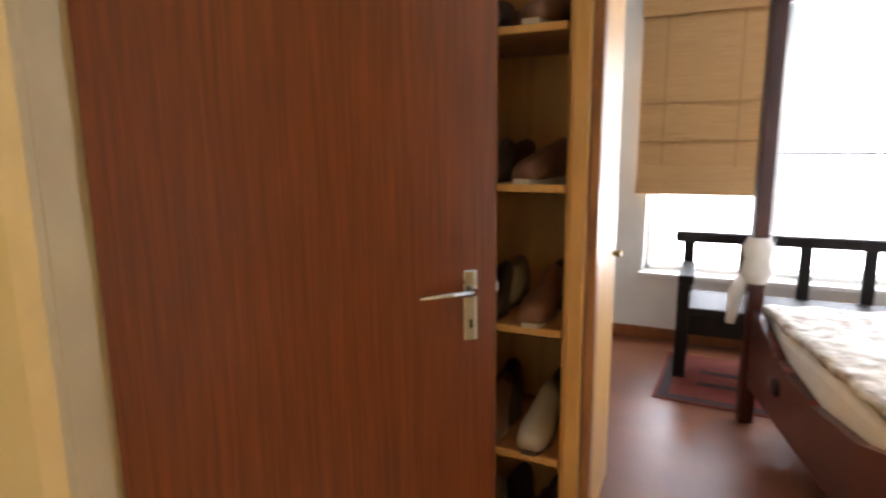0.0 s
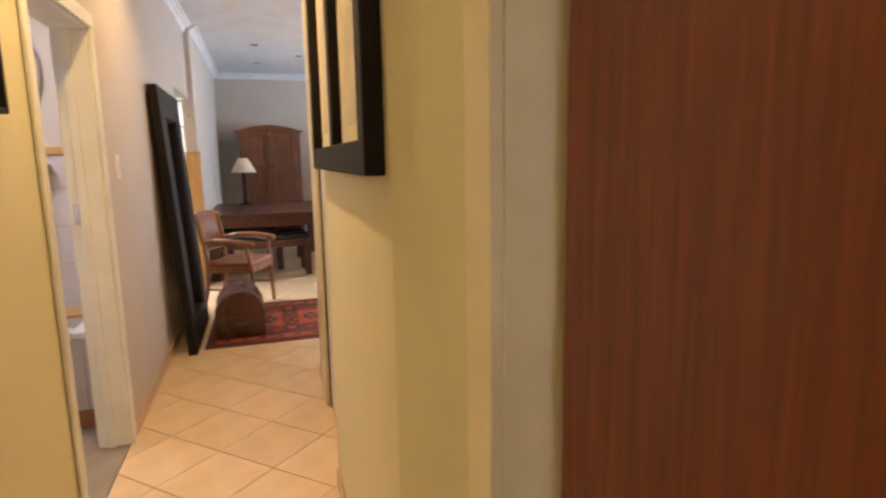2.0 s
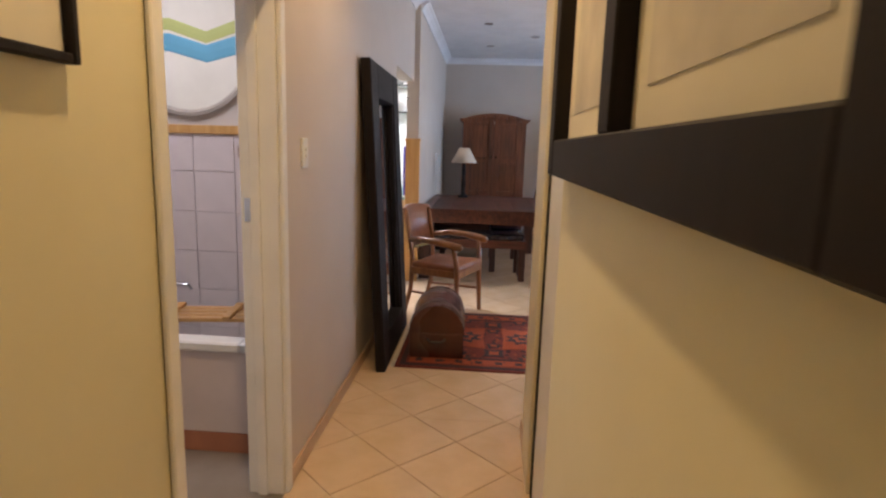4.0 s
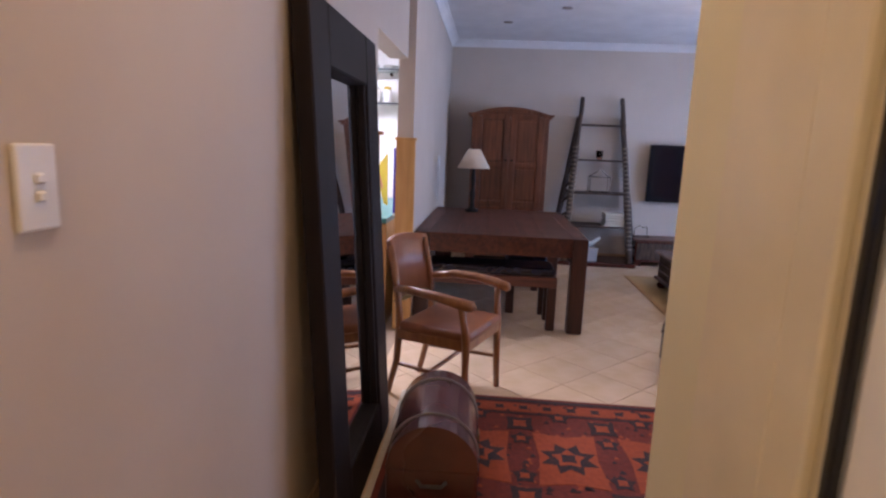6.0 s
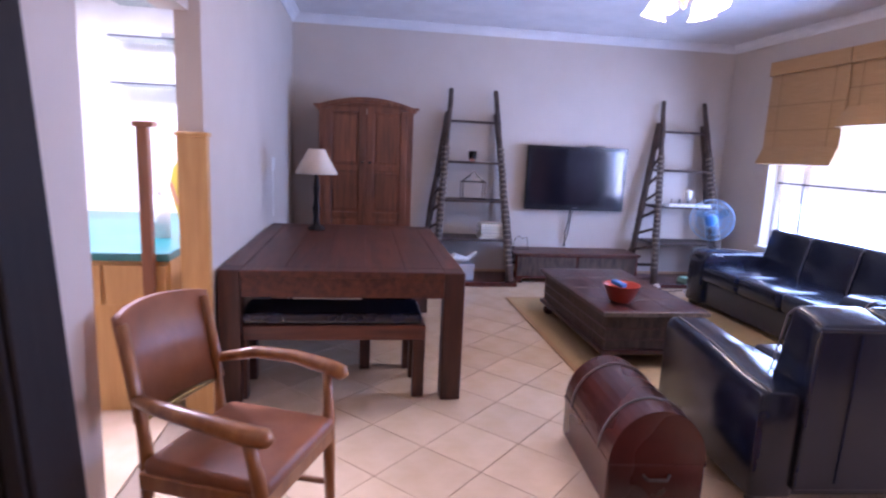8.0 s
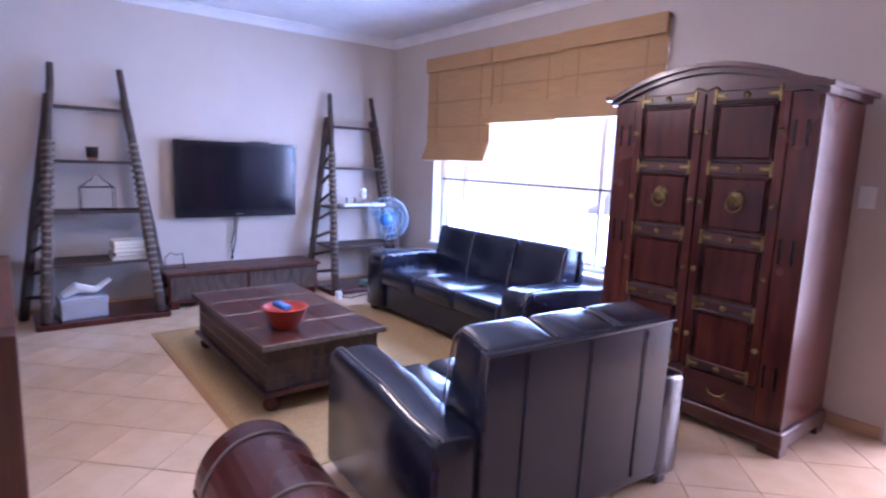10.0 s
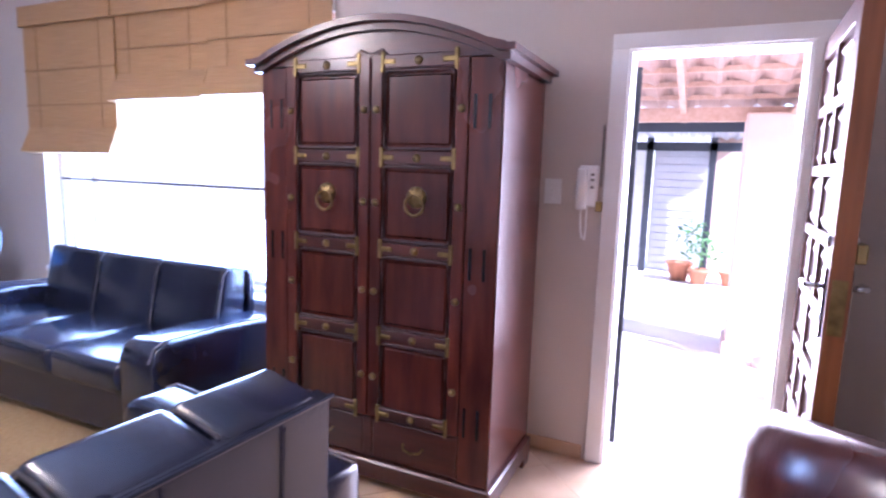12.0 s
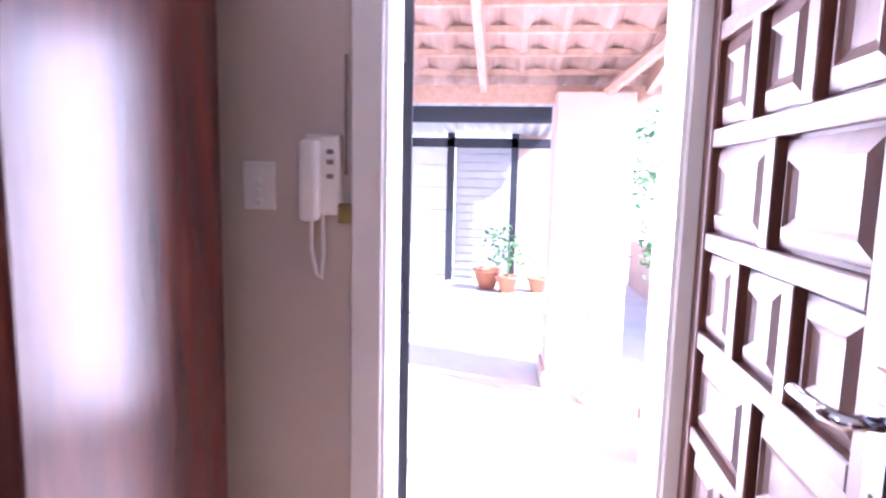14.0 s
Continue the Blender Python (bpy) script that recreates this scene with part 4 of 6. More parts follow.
def media_chest():
    c = thing("media_chest", "long low dark wooden chest below the television", "cabinet", -9.575, 4.53, 0.0)
    part("body", box(-0.21, 0.21, -0.75, 0.75, 0.06, 0.33, 0.006), MAHOG, c)
    part("top", box(-0.225, 0.235, -0.77, 0.77, 0.33, 0.36, 0.006), TABLEW, c)
    for k in range(2):
        y0 = -0.73 + k * 0.74
        part("drawer", box(0.208, 0.222, y0, y0 + 0.71, 0.09, 0.315, 0.005), POLE, c)
    for sx in (-1, 1):
        for sy in (-1, 1):
            part("foot", box(sx * 0.2, sx * 0.12, sy * 0.73, sy * 0.65, 0, 0.07, 0.006), MAHOG, c)


media_chest()


def roman_blind(x0, x1, z0, z1, y, label, name="bamboo_blind"):
    b = thing(name, label, "blind", (x0 + x1) / 2, y, 0.0, 0, "bamboo roman blinds")
    w = (x1 - x0) / 2
    part("head_rail", box(-w, w, -0.015, 0.03, z1 - 0.03, z1, 0.004), RAFFIA, b)
    part("valance", box(-w - 0.005, w + 0.005, -0.042, -0.024, z1 - 0.145, z1 + 0.002, 0.003), BAMBOO, b, "woven bamboo valance")
    part("sheet", box(-w, w, -0.008, 0.0, z0 + 0.09, z1 - 0.02), BAMBOO, b, "woven bamboo sheet")
    for k in range(3):
        prof = [(-0.020, z0 + 0.035 * k), (-0.085 + 0.016 * k, z0 + 0.012 + 0.035 * k), (-0.070 + 0.014 * k, z0 + 0.045 + 0.035 * k), (-0.008, z0 + 0.13 + 0.035 * k), (0.004, z0 + 0.06 + 0.035 * k)]
        part("fold", extrude(prof, "x", -w + 0.003 * k, w - 0.003 * k), BAMBOO, b)
    for zz in (z0 + 0.36, z0 + 0.62):
        if zz < z1 - 0.25:
            part("batten", box(-w, w, -0.018, -0.0075, zz, zz + 0.012), RAFFIA, b)
    for xx in (-w + 0.16, w - 0.16):
        part("tape", box(xx - 0.006, xx + 0.006, -0.0105, -0.0072, z0 + 0.16, z1 - 0.146), RAFFIA, b)


roman_blind(-9.03, -7.985, 1.485, 2.58, 6.455, "woven bamboo roman blind let down halfway")
roman_blind(-8.02, -7.115, 1.855, 2.585, 6.475, "woven bamboo roman blind pulled up")
roman_blind(-7.10, -6.14, 1.865, 2.59, 6.462, "woven bamboo roman blind pulled up")


def window_unit(name, x0, x1, z0, z1, y, mullions, bars, label):
    w = thing(name, label, "window")
    w["kind"] = "structure"
    part("window_frame", boxes([(x0, x0 + 0.04, y, y + 0.05, z0, z1), (x1 - 0.04, x1, y, y + 0.05, z0, z1), (x0, x1, y, y + 0.048, z0, z0 + 0.04), (x0, x1, y, y + 0.048, z1 - 0.04, z1)], 0.003), WHITE, w)
    xs = [x0 + 0.04] + mullions + [x1 - 0.04]
    for m in mullions:
        part("mullion", box(m - 0.02, m + 0.02, y, y + 0.046, z0 + 0.04, z1 - 0.04, 0.003), WHITE, w)
    for a, b in zip(xs, xs[1:]):
        g = part("pane", box(a + 0.005, b - 0.005, y + 0.02, y + 0.024, z0 + 0.04, z1 - 0.04), GLASS, w)
        g.visible_shadow = False
    for zz in bars:
        part("security_bar", box(x0 + 0.04, x1 - 0.04, y - 0.02, y - 0.008, zz, zz + 0.018), GRILLE, w)
    part("window_sill", box(x0 - 0.03, x1 + 0.03, y - 0.15, y + 0.05, z0 - 0.03, z0 + 0.004, 0.004), WHITE, w)


window_unit("window_1", -8.95, -6.15, 0.575, 2.42, 6.62, [-8.55, -6.75], [1.282], "wide white framed window with security bar")
window_unit("window_2", 0.93, 1.66, 0.505, 2.30, 5.95, [], [], "white framed bedroom window")
window_unit("window_3", 1.72, 4.2, 0.505, 2.45, 5.95, [3.1], [1.35], "wide white framed bedroom window")


def tub_chair():
    """A low round-backed leather chair beside the way to the door."""
    c = thing("tub_chair", "round backed dark red leather chair near the front door", "chair", -3.555, 4.93, 0.0, 188)
    n = 18
    bm = bmesh.new()
    rows = []
    for i in range(n + 1):
        a = math.radians(-110 + 220 * i / n)
        k = math.cos(a / 2) ** 0.6
        top = 0.67 + 0.43 * k
        ro, ri = 0.45, 0.25
        d = Vector((math.sin(a), math.cos(a), 0))
        prof = [(ro - 0.03, 0.12), (ro, 0.3), (ro + 0.01, top - 0.12), (ro - 0.005, top - 0.03), (ro - 0.045, top), (ri + 0.09, top - 0.005), (ri + 0.02, top - 0.08), (ri, 0.12)]
        rows.append([bm.verts.new(d * r + Vector((0, 0, z))) for r, z in prof])
    for p, q in zip(rows, rows[1:]):
        for k in range(8):
            bm.faces.new((p[k], p[(k + 1) % 8], q[(k + 1) % 8], q[k]))
    bm.faces.new(rows[0][::-1])
    bm.faces.new(rows[-1])
    bmesh.ops.recalc_face_normals(bm, faces=bm.faces[:])
    part("back", bm, OXBLOOD, c, "curved leather back", True)
    part("seat", lathe([(0.30, 0.14), (0.32, 0.2), (0.32, 0.40), (0.30, 0.45), (0.2, 0.465), (0.01, 0.47)], 28), OXBLOOD, c, "round leather seat", True)
    ring = [(0.452 * math.sin(a), 0.452 * math.cos(a), 0.655) for a in [math.radians(-105 + 210 * i / 24) for i in range(25)]]
    part("piping", tube(ring, 0.006, 6), SHOE, c)
    for sx in (-1, 1):
        for sy in (-1, 1):
            part("foot", lathe([(0.016, 0), (0.026, 0.15)], 10, m=pose(sx * 0.25, sy * 0.25, 0)), WENGE, c)


tub_chair()


def carved_door():
    """The open front door: alternate rows of two and three raised panels. It stands along its own -y, hinge at the origin."""
    d = thing("carved_front_door", "open reddish wooden front door with carved square panels", "door", -3.745, 6.475, 0.01, -2)
    W, Hd, t = 0.80, 2.00, 0.060
    part("leaf", box(0.022, t - 0.022, -W + 0.01, -0.01, 0.01, Hd - 0.01), CARVED, d)
    rows, rl, hh = 8, 0.040, 0.1875
    part("stile", box(0, t, -0.06, 0, 0, Hd, 0.004), CARVED, d)
    part("stile", box(0, t, -W, -W + 0.115, 0, Hd, 0.004), CARVED, d)
    part("edge_strip", box(0.001, t - 0.001, -W - 0.003, -W - 0.0002, 0, Hd), EDGE, d)
    inner0, inner1 = -W + 0.115, -0.06
    z = 0.1425
    part("rail", box(0.0008, t - 0.0008, inner0, inner1, 0, z, 0.003), CARVED, d)
    for k in range(rows):
        n = 3 if k % 2 == 0 else 2
        pw = (inner1 - inner0 - rl * (n - 1)) / n
        for i in range(n):
            y0 = inner0 + i * (pw + rl)
            if i:
                part("divider", box(0.0008, t - 0.0008, y0 - rl, y0, z, z + hh, 0.003), CARVED, d)
            for side in (-1, 1):
                base = 0.022 if side < 0 else t - 0.022
                bm = bmesh.new()
                m, e = 0.008, 0.040
                o = [(y0 + m, z + m), (y0 + pw - m, z + m), (y0 + pw - m, z + hh - m), (y0 + m, z + hh - m)]
                n2 = [(y0 + e, z + e), (y0 + pw - e, z + e), (y0 + pw - e, z + hh - e), (y0 + e, z + hh - e)]
                up = base + side * 0.017
                va = [bm.verts.new((base, *p)) for p in o]
                vm = [bm.verts.new((base + side * 0.005, *p)) for p in o]
                vb = [bm.verts.new((up, *p)) for p in n2]
                vc = [bm.verts.new((up - side * 0.005, p[0] + (0.010 if q in (0, 3) else -0.008), p[1] + (0.008 if q < 2 else -0.008))) for q, p in enumerate(n2)]
                vd = [bm.verts.new((up - side * 0.009, p[0] + (0.022 if q in (0, 3) else -0.022), p[1] + (0.018 if q < 2 else -0.018))) for q, p in enumerate(n2)]
                for u, v in ((va, vm), (vm, vb), (vb, vc), (vc, vd)):
                    for q in range(4):
                        bm.faces.new((u[q], u[(q + 1) % 4], v[(q + 1) % 4], v[q]))
                bm.faces.new(vd)
                bmesh.ops.recalc_face_normals(bm, faces=bm.faces[:])
                part("panel", bm, CARVED, d)
        z += hh
        part("rail", box(0.0008, t - 0.0008, inner0, inner1, z, z + rl if k < rows - 1 else Hd, 0.003), CARVED, d)
        z += rl
    for sx, x0 in ((-1, 0.0), (1, t)):
        pl = part("lock_plate", box(x0, x0 + sx * 0.008, -W + 0.03, -W + 0.072, 0.97, 1.19, 0.003), CHROME, d, "chrome lock plate")
        part("lever", tube([(x0 + sx * 0.008, -W + 0.05, 1.13), (x0 + sx * 0.045, -W + 0.05, 1.13), (x0 + sx * 0.052, -W + 0.075, 1.13), (x0 + sx * 0.05, -W + 0.16, 1.127)], [0.010, 0.010, 0.010, 0.008], 8), CHROME, pl, "chrome lever", True)
        part("keyhole", box(x0 + sx * 0.0078, x0 + sx * 0.0092, -W + 0.047, -W + 0.055, 1.02, 1.048), BLACK, pl)
        part("cylinder_lock", lathe([(0.02, 0), (0.02, 0.008), (0.012, 0.012)], 14, m=pose(x0, -W + 0.052, 1.27, 0, sx * 90)), CHROME, d, "", True)
    part("latch_plate", box(0.01, t - 0.01, -W - 0.0045, -W - 0.0028, 0.99, 1.16), BRASS, d)
    part("night_latch", box(t, t + 0.03, -W + 0.005, -W + 0.08, 1.21, 1.27, 0.004), BRASS, d)


carved_door()


def intercom():
    i = thing("intercom_handset", "white wall intercom handset with hanging cord by the door", "intercom", -4.655, 6.498, 1.40)
    part("base", box(-0.04, 0.05, -0.035, 0, -0.10, 0.10, 0.008, 2), PLASTIC, i)
    part("handset", box(-0.045, 0.005, -0.07, -0.030, -0.115, 0.085, 0.014, 3), PLASTIC, i, "white handset", True)
    for zz in (0.05, 0.025, -0.01):
        part("button", box(0.018, 0.036, -0.039, -0.034, zz, zz + 0.012, 0.002), SEAM, i)
    part("cord", tube([(-0.02, -0.04, -0.112), (-0.02, -0.04, -0.19), (-0.008, -0.04, -0.25), (0.004, -0.035, -0.262), (0.008, -0.03, -0.20), (0.004, -0.02, -0.10)], 0.006, 6), PLASTIC, i)


intercom()


def latch_bar():
    l = thing("door_latch", "small brass latch and chain on the door frame", "latch", -4.59, 6.478, 1.33)
    part("keep", box(-0.018, 0.014, -0.02, 0.0, -0.05, 0.0, 0.003), BRASS, l)
    part("chain_rail", tube([(0, -0.006, 0.07), (0, -0.008, 0.2), (0.0, -0.006, 0.36)], 0.005, 6), SEAM, l)


latch_bar()


def downlight(x, y, lit):
    d = thing("downlight", "small round recessed ceiling downlight", "downlight", x, y, H, 0, "ceiling downlights")
    part("rim", lathe([(0.045, -0.006), (0.055, -0.004), (0.055, 0.0), (0.045, 0.0)], 20), CHROME, d)
    part("bulb", lathe([(0.03, -0.004), (0.04, -0.001), (0.04, 0.0)], 16), BULB if lit else SEAM, d)


# Fittings added at the unseen hall lamps.
for dx, dy, watts in DOWNLIGHTS:
    downlight(dx, dy, True)
downlight(-7.16, 1.90, True)
downlight(-8.60, 1.93, False)
downlight(-7.89, 2.50, False)


def chandelier():
    f = thing("chandelier", "brass ceiling light with four glowing tulip glass shades", "ceiling light", -6.76, 4.06, 0.0)
    part("ceiling_rose", lathe([(0.07, H), (0.07, H - 0.012), (0.03, H - 0.04), (0.012, H - 0.05)], 24), BRASS, f, "", True)
    part("stem", rod((0, 0, H - 0.02), (0, 0, 2.56), 0.011), BRASS, f)
    part("body", lathe([(0.012, 2.62), (0.035, 2.60), (0.05, 2.56), (0.03, 2.51), (0.012, 2.49), (0.02, 2.475), (0.004, 2.455)], 20), BRASS, f, "", True)
    for k in range(4):
        t = pose(0, 0, 0, 0, 0, 28 + 90 * k)
        arm = part("arm", tube([t @ Vector(p) for p in ((0.03, 0, 2.55), (0.09, 0, 2.60), (0.15, 0, 2.60), (0.175, 0, 2.565))], 0.007, 8), BRASS, f, "", True)
        tulip = bmesh.new()
        prof = [(0.02, 0.0), (0.045, -0.02), (0.060, -0.06), (0.062, -0.09), (0.082, -0.13)]
        rings = [[tulip.verts.new(Vector((r * (1 + (0.09 * math.cos(6 * a) if i == 4 else 0)) * math.cos(a), r * (1 + (0.09 * math.cos(6 * a) if i == 4 else 0)) * math.sin(a), z)))
                  for a in [2 * math.pi * j / 24 for j in range(24)]] for i, (r, z) in enumerate(prof)]
        for p, q in zip(rings, rings[1:]):
            for j in range(24):
                tulip.faces.new((p[j], p[(j + 1) % 24], q[(j + 1) % 24], q[j]))
        bmesh.ops.transform(tulip, matrix=t @ pose(0.18, 0, 2.555, 0, -20), verts=tulip.verts)
        part("shade", tulip, BULB, arm, "glowing frosted tulip glass shade", True)


chandelier()
lamp("chandelier_lamp", "POINT", 11, (1.0, 0.85, 0.65), pose(-6.76, 4.06, 2.34), radius=0.12)


# ---- things on the ladder shelves ----
def lantern():
    l = thing("lantern", "small wire house shaped lantern on the ladder shelf", "lantern", -9.60, 3.28, 0.942)
    bm = bmesh.new()
    c = [(-0.08, -0.13), (0.08, -0.13), (0.08, 0.13), (-0.08, 0.13)]
    for i, p in enumerate(c):
        q = c[(i + 1) % 4]
        rod((*p, 0), (*p, 0.2), 0.004, bm=bm, seg=6)
        rod((*p, 0.004), (*q, 0.004), 0.004, bm=bm, seg=6)
        rod((*p, 0.2), (*q, 0.2), 0.004, bm=bm, seg=6)
        rod((*p, 0.2), (p[0] * 0.3, p[1] * 0.3, 0.27), 0.004, bm=bm, seg=6)
    tube([(0, -0.04, 0.27), (0, -0.02, 0.31), (0, 0.02, 0.31), (0, 0.04, 0.27)], 0.004, 6, bm=bm)
    part("wire_frame", bm, BLACK, l)


lantern()


def tumbler():
    g = thing("candle_glass", "reddish glass candle holder on the upper shelf", "candle holder", -9.62, 3.26, 1.372)
    part("glass", lathe([(0.025, 0), (0.045, 0.03), (0.05, 0.12), (0.046, 0.12), (0.04, 0.035)], 18), glassy("rose_glass", (0.9, 0.45, 0.35), 0.1), g, "", True)
    part("candle", lathe([(0.03, 0.036), (0.03, 0.07)], 14), SHADE, g)


tumbler()


def books(x, y, z, n, label):
    for k in range(n):
        b = thing("book", label, "book", x + random.uniform(-.01, .01), y + random.uniform(-.015, .015), z + 0.034 * k, random.uniform(-6, 6), "stacked books")
        part("cover", boxes([(-0.11, 0.11, -0.14, 0.14, 0, 0.003), (-0.11, 0.11, -0.14, 0.14, 0.030, 0.033), (-0.11, -0.107, -0.14, 0.14, 0.003, 0.03)]), SHOE if k % 2 else PAPER, b)
        part("pages", box(-0.105, 0.105, -0.136, 0.136, 0.0032, 0.0298), PAGES, b)


books(-9.48, 3.50, 0.513, 5, "flat lying book in a small stack")


def carton():
    c = thing("storage_box", "grey lidded cardboard box on the shelf base", "box", -9.38, 3.10, 0.05, 5)
    part("body", box(-0.12, 0.12, -0.17, 0.17, 0, 0.15, 0.004), SHEET, c)
    part("lid", box(-0.125, 0.125, -0.175, 0.175, 0.15, 0.18, 0.004), SHEET, c)
    part("cloth", tube([(0, -0.14, 0.19), (0, -0.04, 0.25), (0.02, 0.1, 0.22), (0, 0.22, 0.3)], [0.03, 0.05, 0.03, 0.02], 8), BEDWHITE, c)


carton()


def candles():
    c = thing("candle_tray", "white tray with five white ball candles on stems", "candle holder", -9.42, 5.86, 0.942)
    part("tray", box(-0.06, 0.06, -0.27, 0.27, 0, 0.035, 0.01, 2), PLASTIC, c)
    for k, y in enumerate((-0.21, -0.105, 0.0, 0.105, 0.21)):
        h = (0.10, 0.10, 0.13, 0.10, 0.09)[k]
        st = part("stem", rod((0, y, 0.035), (0, y, h), 0.006, seg=8), CHROME, c)
        part("ball", lathe([(0.005, h - 0.01), (0.03, h + 0.008), (0.042, h + 0.04), (0.03, h + 0.072), (0.005, h + 0.082)], 16), PLASTIC, st, "white ball candle", True)


candles()


def desk_fan():
    f = thing("pedestal_fan", "blue grey pedestal fan with round wire guard by the sofa", "fan", -8.92, 5.86, 0.0, 52)
    part("foot", lathe([(0.19, 0), (0.19, 0.02), (0.05, 0.045), (0.02, 0.06)], 24), PLASTIC, f, "", True)
    part("pole", rod((0, 0, 0.05), (0, 0, 0.80), 0.012), CHROME, f)
    part("motor", lathe([(0.03, -0.10), (0.06, -0.08), (0.065, 0.02), (0.05, 0.05)], 20, m=pose(0, 0, 0.845, -90)), BLUEP, f, "", True)
    bm = bmesh.new()
    for r, y in ((0.225, 0.075), (0.232, 0.10), (0.10, 0.135), (0.05, 0.14), (0.17, 0.125)):
        tube([(r * math.sin(a), y, 0.845 + r * math.cos(a)) for a in [2 * math.pi * k / 36 for k in range(37)]], 0.003, 5, bm=bm)
    for k in range(36):
        a = 2 * math.pi * k / 36
        tube([(r * math.sin(a), y, 0.845 + r * math.cos(a)) for r, y in ((0.04, 0.142), (0.12, 0.133), (0.20, 0.115), (0.23, 0.09), (0.18, 0.065), (0.06, 0.055))], 0.0017, 4, bm=bm)
    part("guard", bm, mat("pale_blue_plastic", (0.42, 0.64, 0.86), None, 0.3, 9), f, "round wire guard")
    hub = part("hub", lathe([(0.03, 0), (0.03, 0.04), (0.01, 0.05)], 16, m=pose(0, 0.075, 0.845, -90)), PLASTIC, f)
    clear = glassy("blue_clear_plastic", (0.55, 0.75, 0.95), 0.15)
    for k in range(3):
        t = pose(0, 0.095, 0.845) @ pose(0, 0, 0, 0, 120 * k, 0)
        part("blade", extrude([(0.02, 0.0), (0.10, 0.02), (0.17, 0.07), (0.165, 0.13), (0.10, 0.13), (0.03, 0.05)], "y", -0.003, 0.003), clear, f).matrix_basis = t @ pose(0, 0, 0, 0, 0, 14)


desk_fan()


def small_things():
    a = thing("power_adapter", "white plug adapter with its cable on the rug", "adapter", -9.02, 5.36, 0.0)
    part("body", box(-0.03, 0.03, -0.03, 0.03, 0, 0.09, 0.012, 2), PLASTIC, a)
    part("cable", tube([(0, 0.03, 0.03), (0.03, 0.12, 0.008), (-0.02, 0.25, 0.008), (-0.06, 0.4, 0.008)], 0.005, 6), BLACK, a)
    c = thing("folded_cloth", "folded pale green cloth on the ladder shelf base", "cloth", -9.30, 5.93, 0.05, 12)
    for k in range(3):
        part("fold", box(-0.09 + 0.006 * k, 0.09, -0.12, 0.12 - 0.008 * k, 0.02 * k, 0.02 * k + 0.021, 0.008, 2), mat("green_cloth", (0.25, 0.42, 0.30), None, 0.9, 12, bump=0.3), c)
    w = thing("wire_ornament", "small bent wire ornament on the low chest", "ornament", -9.58, 3.86, 0.36)
    part("wire", tube([(0, -0.06, 0.0), (0, -0.05, 0.12), (0, 0.0, 0.16), (0, 0.05, 0.13), (0, 0.10, 0.15), (0, 0.12, 0.0)], 0.004, 6), BLACK, w)
    part("wire", tube([(0, -0.1, 0.004), (0, 0.0, 0.004), (0, 0.14, 0.004)], 0.004, 6), BLACK, w)
    s = thing("thermostat", "slim white switch with a thin cable on the wall", "switch", -8.35, 1.22, 1.30)
    part("case", box(-0.035, 0.035, 0, 0.014, -0.06, 0.06, 0.005), PLASTIC, s)
    part("cable", tube([(0, 0.006, -0.06), (0, 0.006, -0.3), (0, 0.006, -0.46)], 0.004, 6), PLASTIC, s)


small_things()


# ---- outside ----
struct("ground", box(-400, 400, 6.70, 600, -0.30, -0.06), PAVE, "pale sunlit concrete yard")
struct("door_step", box(-4.6, -3.7, 6.5, 6.95, -0.06, -0.004, 0.004), PAVE)


def patio_roof():
    """Tiled eave on rafters and a plastered column before the front door."""
    r = thing("patio_roof", "patio roof of curved clay tiles on timber rafters", "roof")
    y0, z0, y1, z1 = 6.75, 2.62, 9.45, 2.02
    sl = (z1 - z0) / (y1 - y0)
    n = 9
    for k in range(n):
        ya = y0 + (y1 - y0) * k / n
        yb = ya + (y1 - y0) / n + 0.06
        bm = bmesh.new()
        pts = []
        for i in range(121):
            x = -7.0 + 4.0 * i / 120
            pts.append((x, 0.028 * math.sin(2 * math.pi * x / 0.24) + 0.012 * math.sin(4 * math.pi * x / 0.24)))
        lo = [bm.verts.new((x, ya, z0 + sl * (ya - y0) + 0.10 + h)) for x, h in pts]
        hi = [bm.verts.new((x, yb, z0 + sl * (yb - y0) + 0.075 + h)) for x, h in pts]
        lo2 = [bm.verts.new((x, ya, z0 + sl * (ya - y0) + 0.12 + h)) for x, h in pts]
        hi2 = [bm.verts.new((x, yb, z0 + sl * (yb - y0) + 0.095 + h)) for x, h in pts]
        for i in range(120):
            bm.faces.new((lo[i], lo[i + 1], hi[i + 1], hi[i]))
            bm.faces.new((lo2[i], hi2[i], hi2[i + 1], lo2[i + 1]))
            bm.faces.new((lo[i], lo2[i], lo2[i + 1], lo[i + 1]))
            bm.faces.new((hi[i], hi[i + 1], hi2[i + 1], hi2[i]))
        part("tile_course", bm, ROOFT, r)
        part("batten", box(-7.0, -3.0, ya, ya + 0.045, z0 + sl * (ya - y0) + 0.035, z0 + sl * (ya - y0) + 0.075), RAFTER, r)
    for x in (-6.6, -5.5, -4.38, -3.25):
        part("rafter", extrude([(y0, z0 - 0.07), (y1, z1 - 0.07), (y1, z1 + 0.04), (y0, z0 + 0.04)], "x", x - 0.025, x + 0.025), RAFTER, r)
    part("brace", tube([(-3.55, 9.1, 2.0), (-3.1, 7.6, 2.36)], 0.04, 6), RAFTER, r)
    part("beam", box(-7.0, -3.0, 9.20, 9.27, 1.94, 2.06), RAFTER, r)


patio_roof()


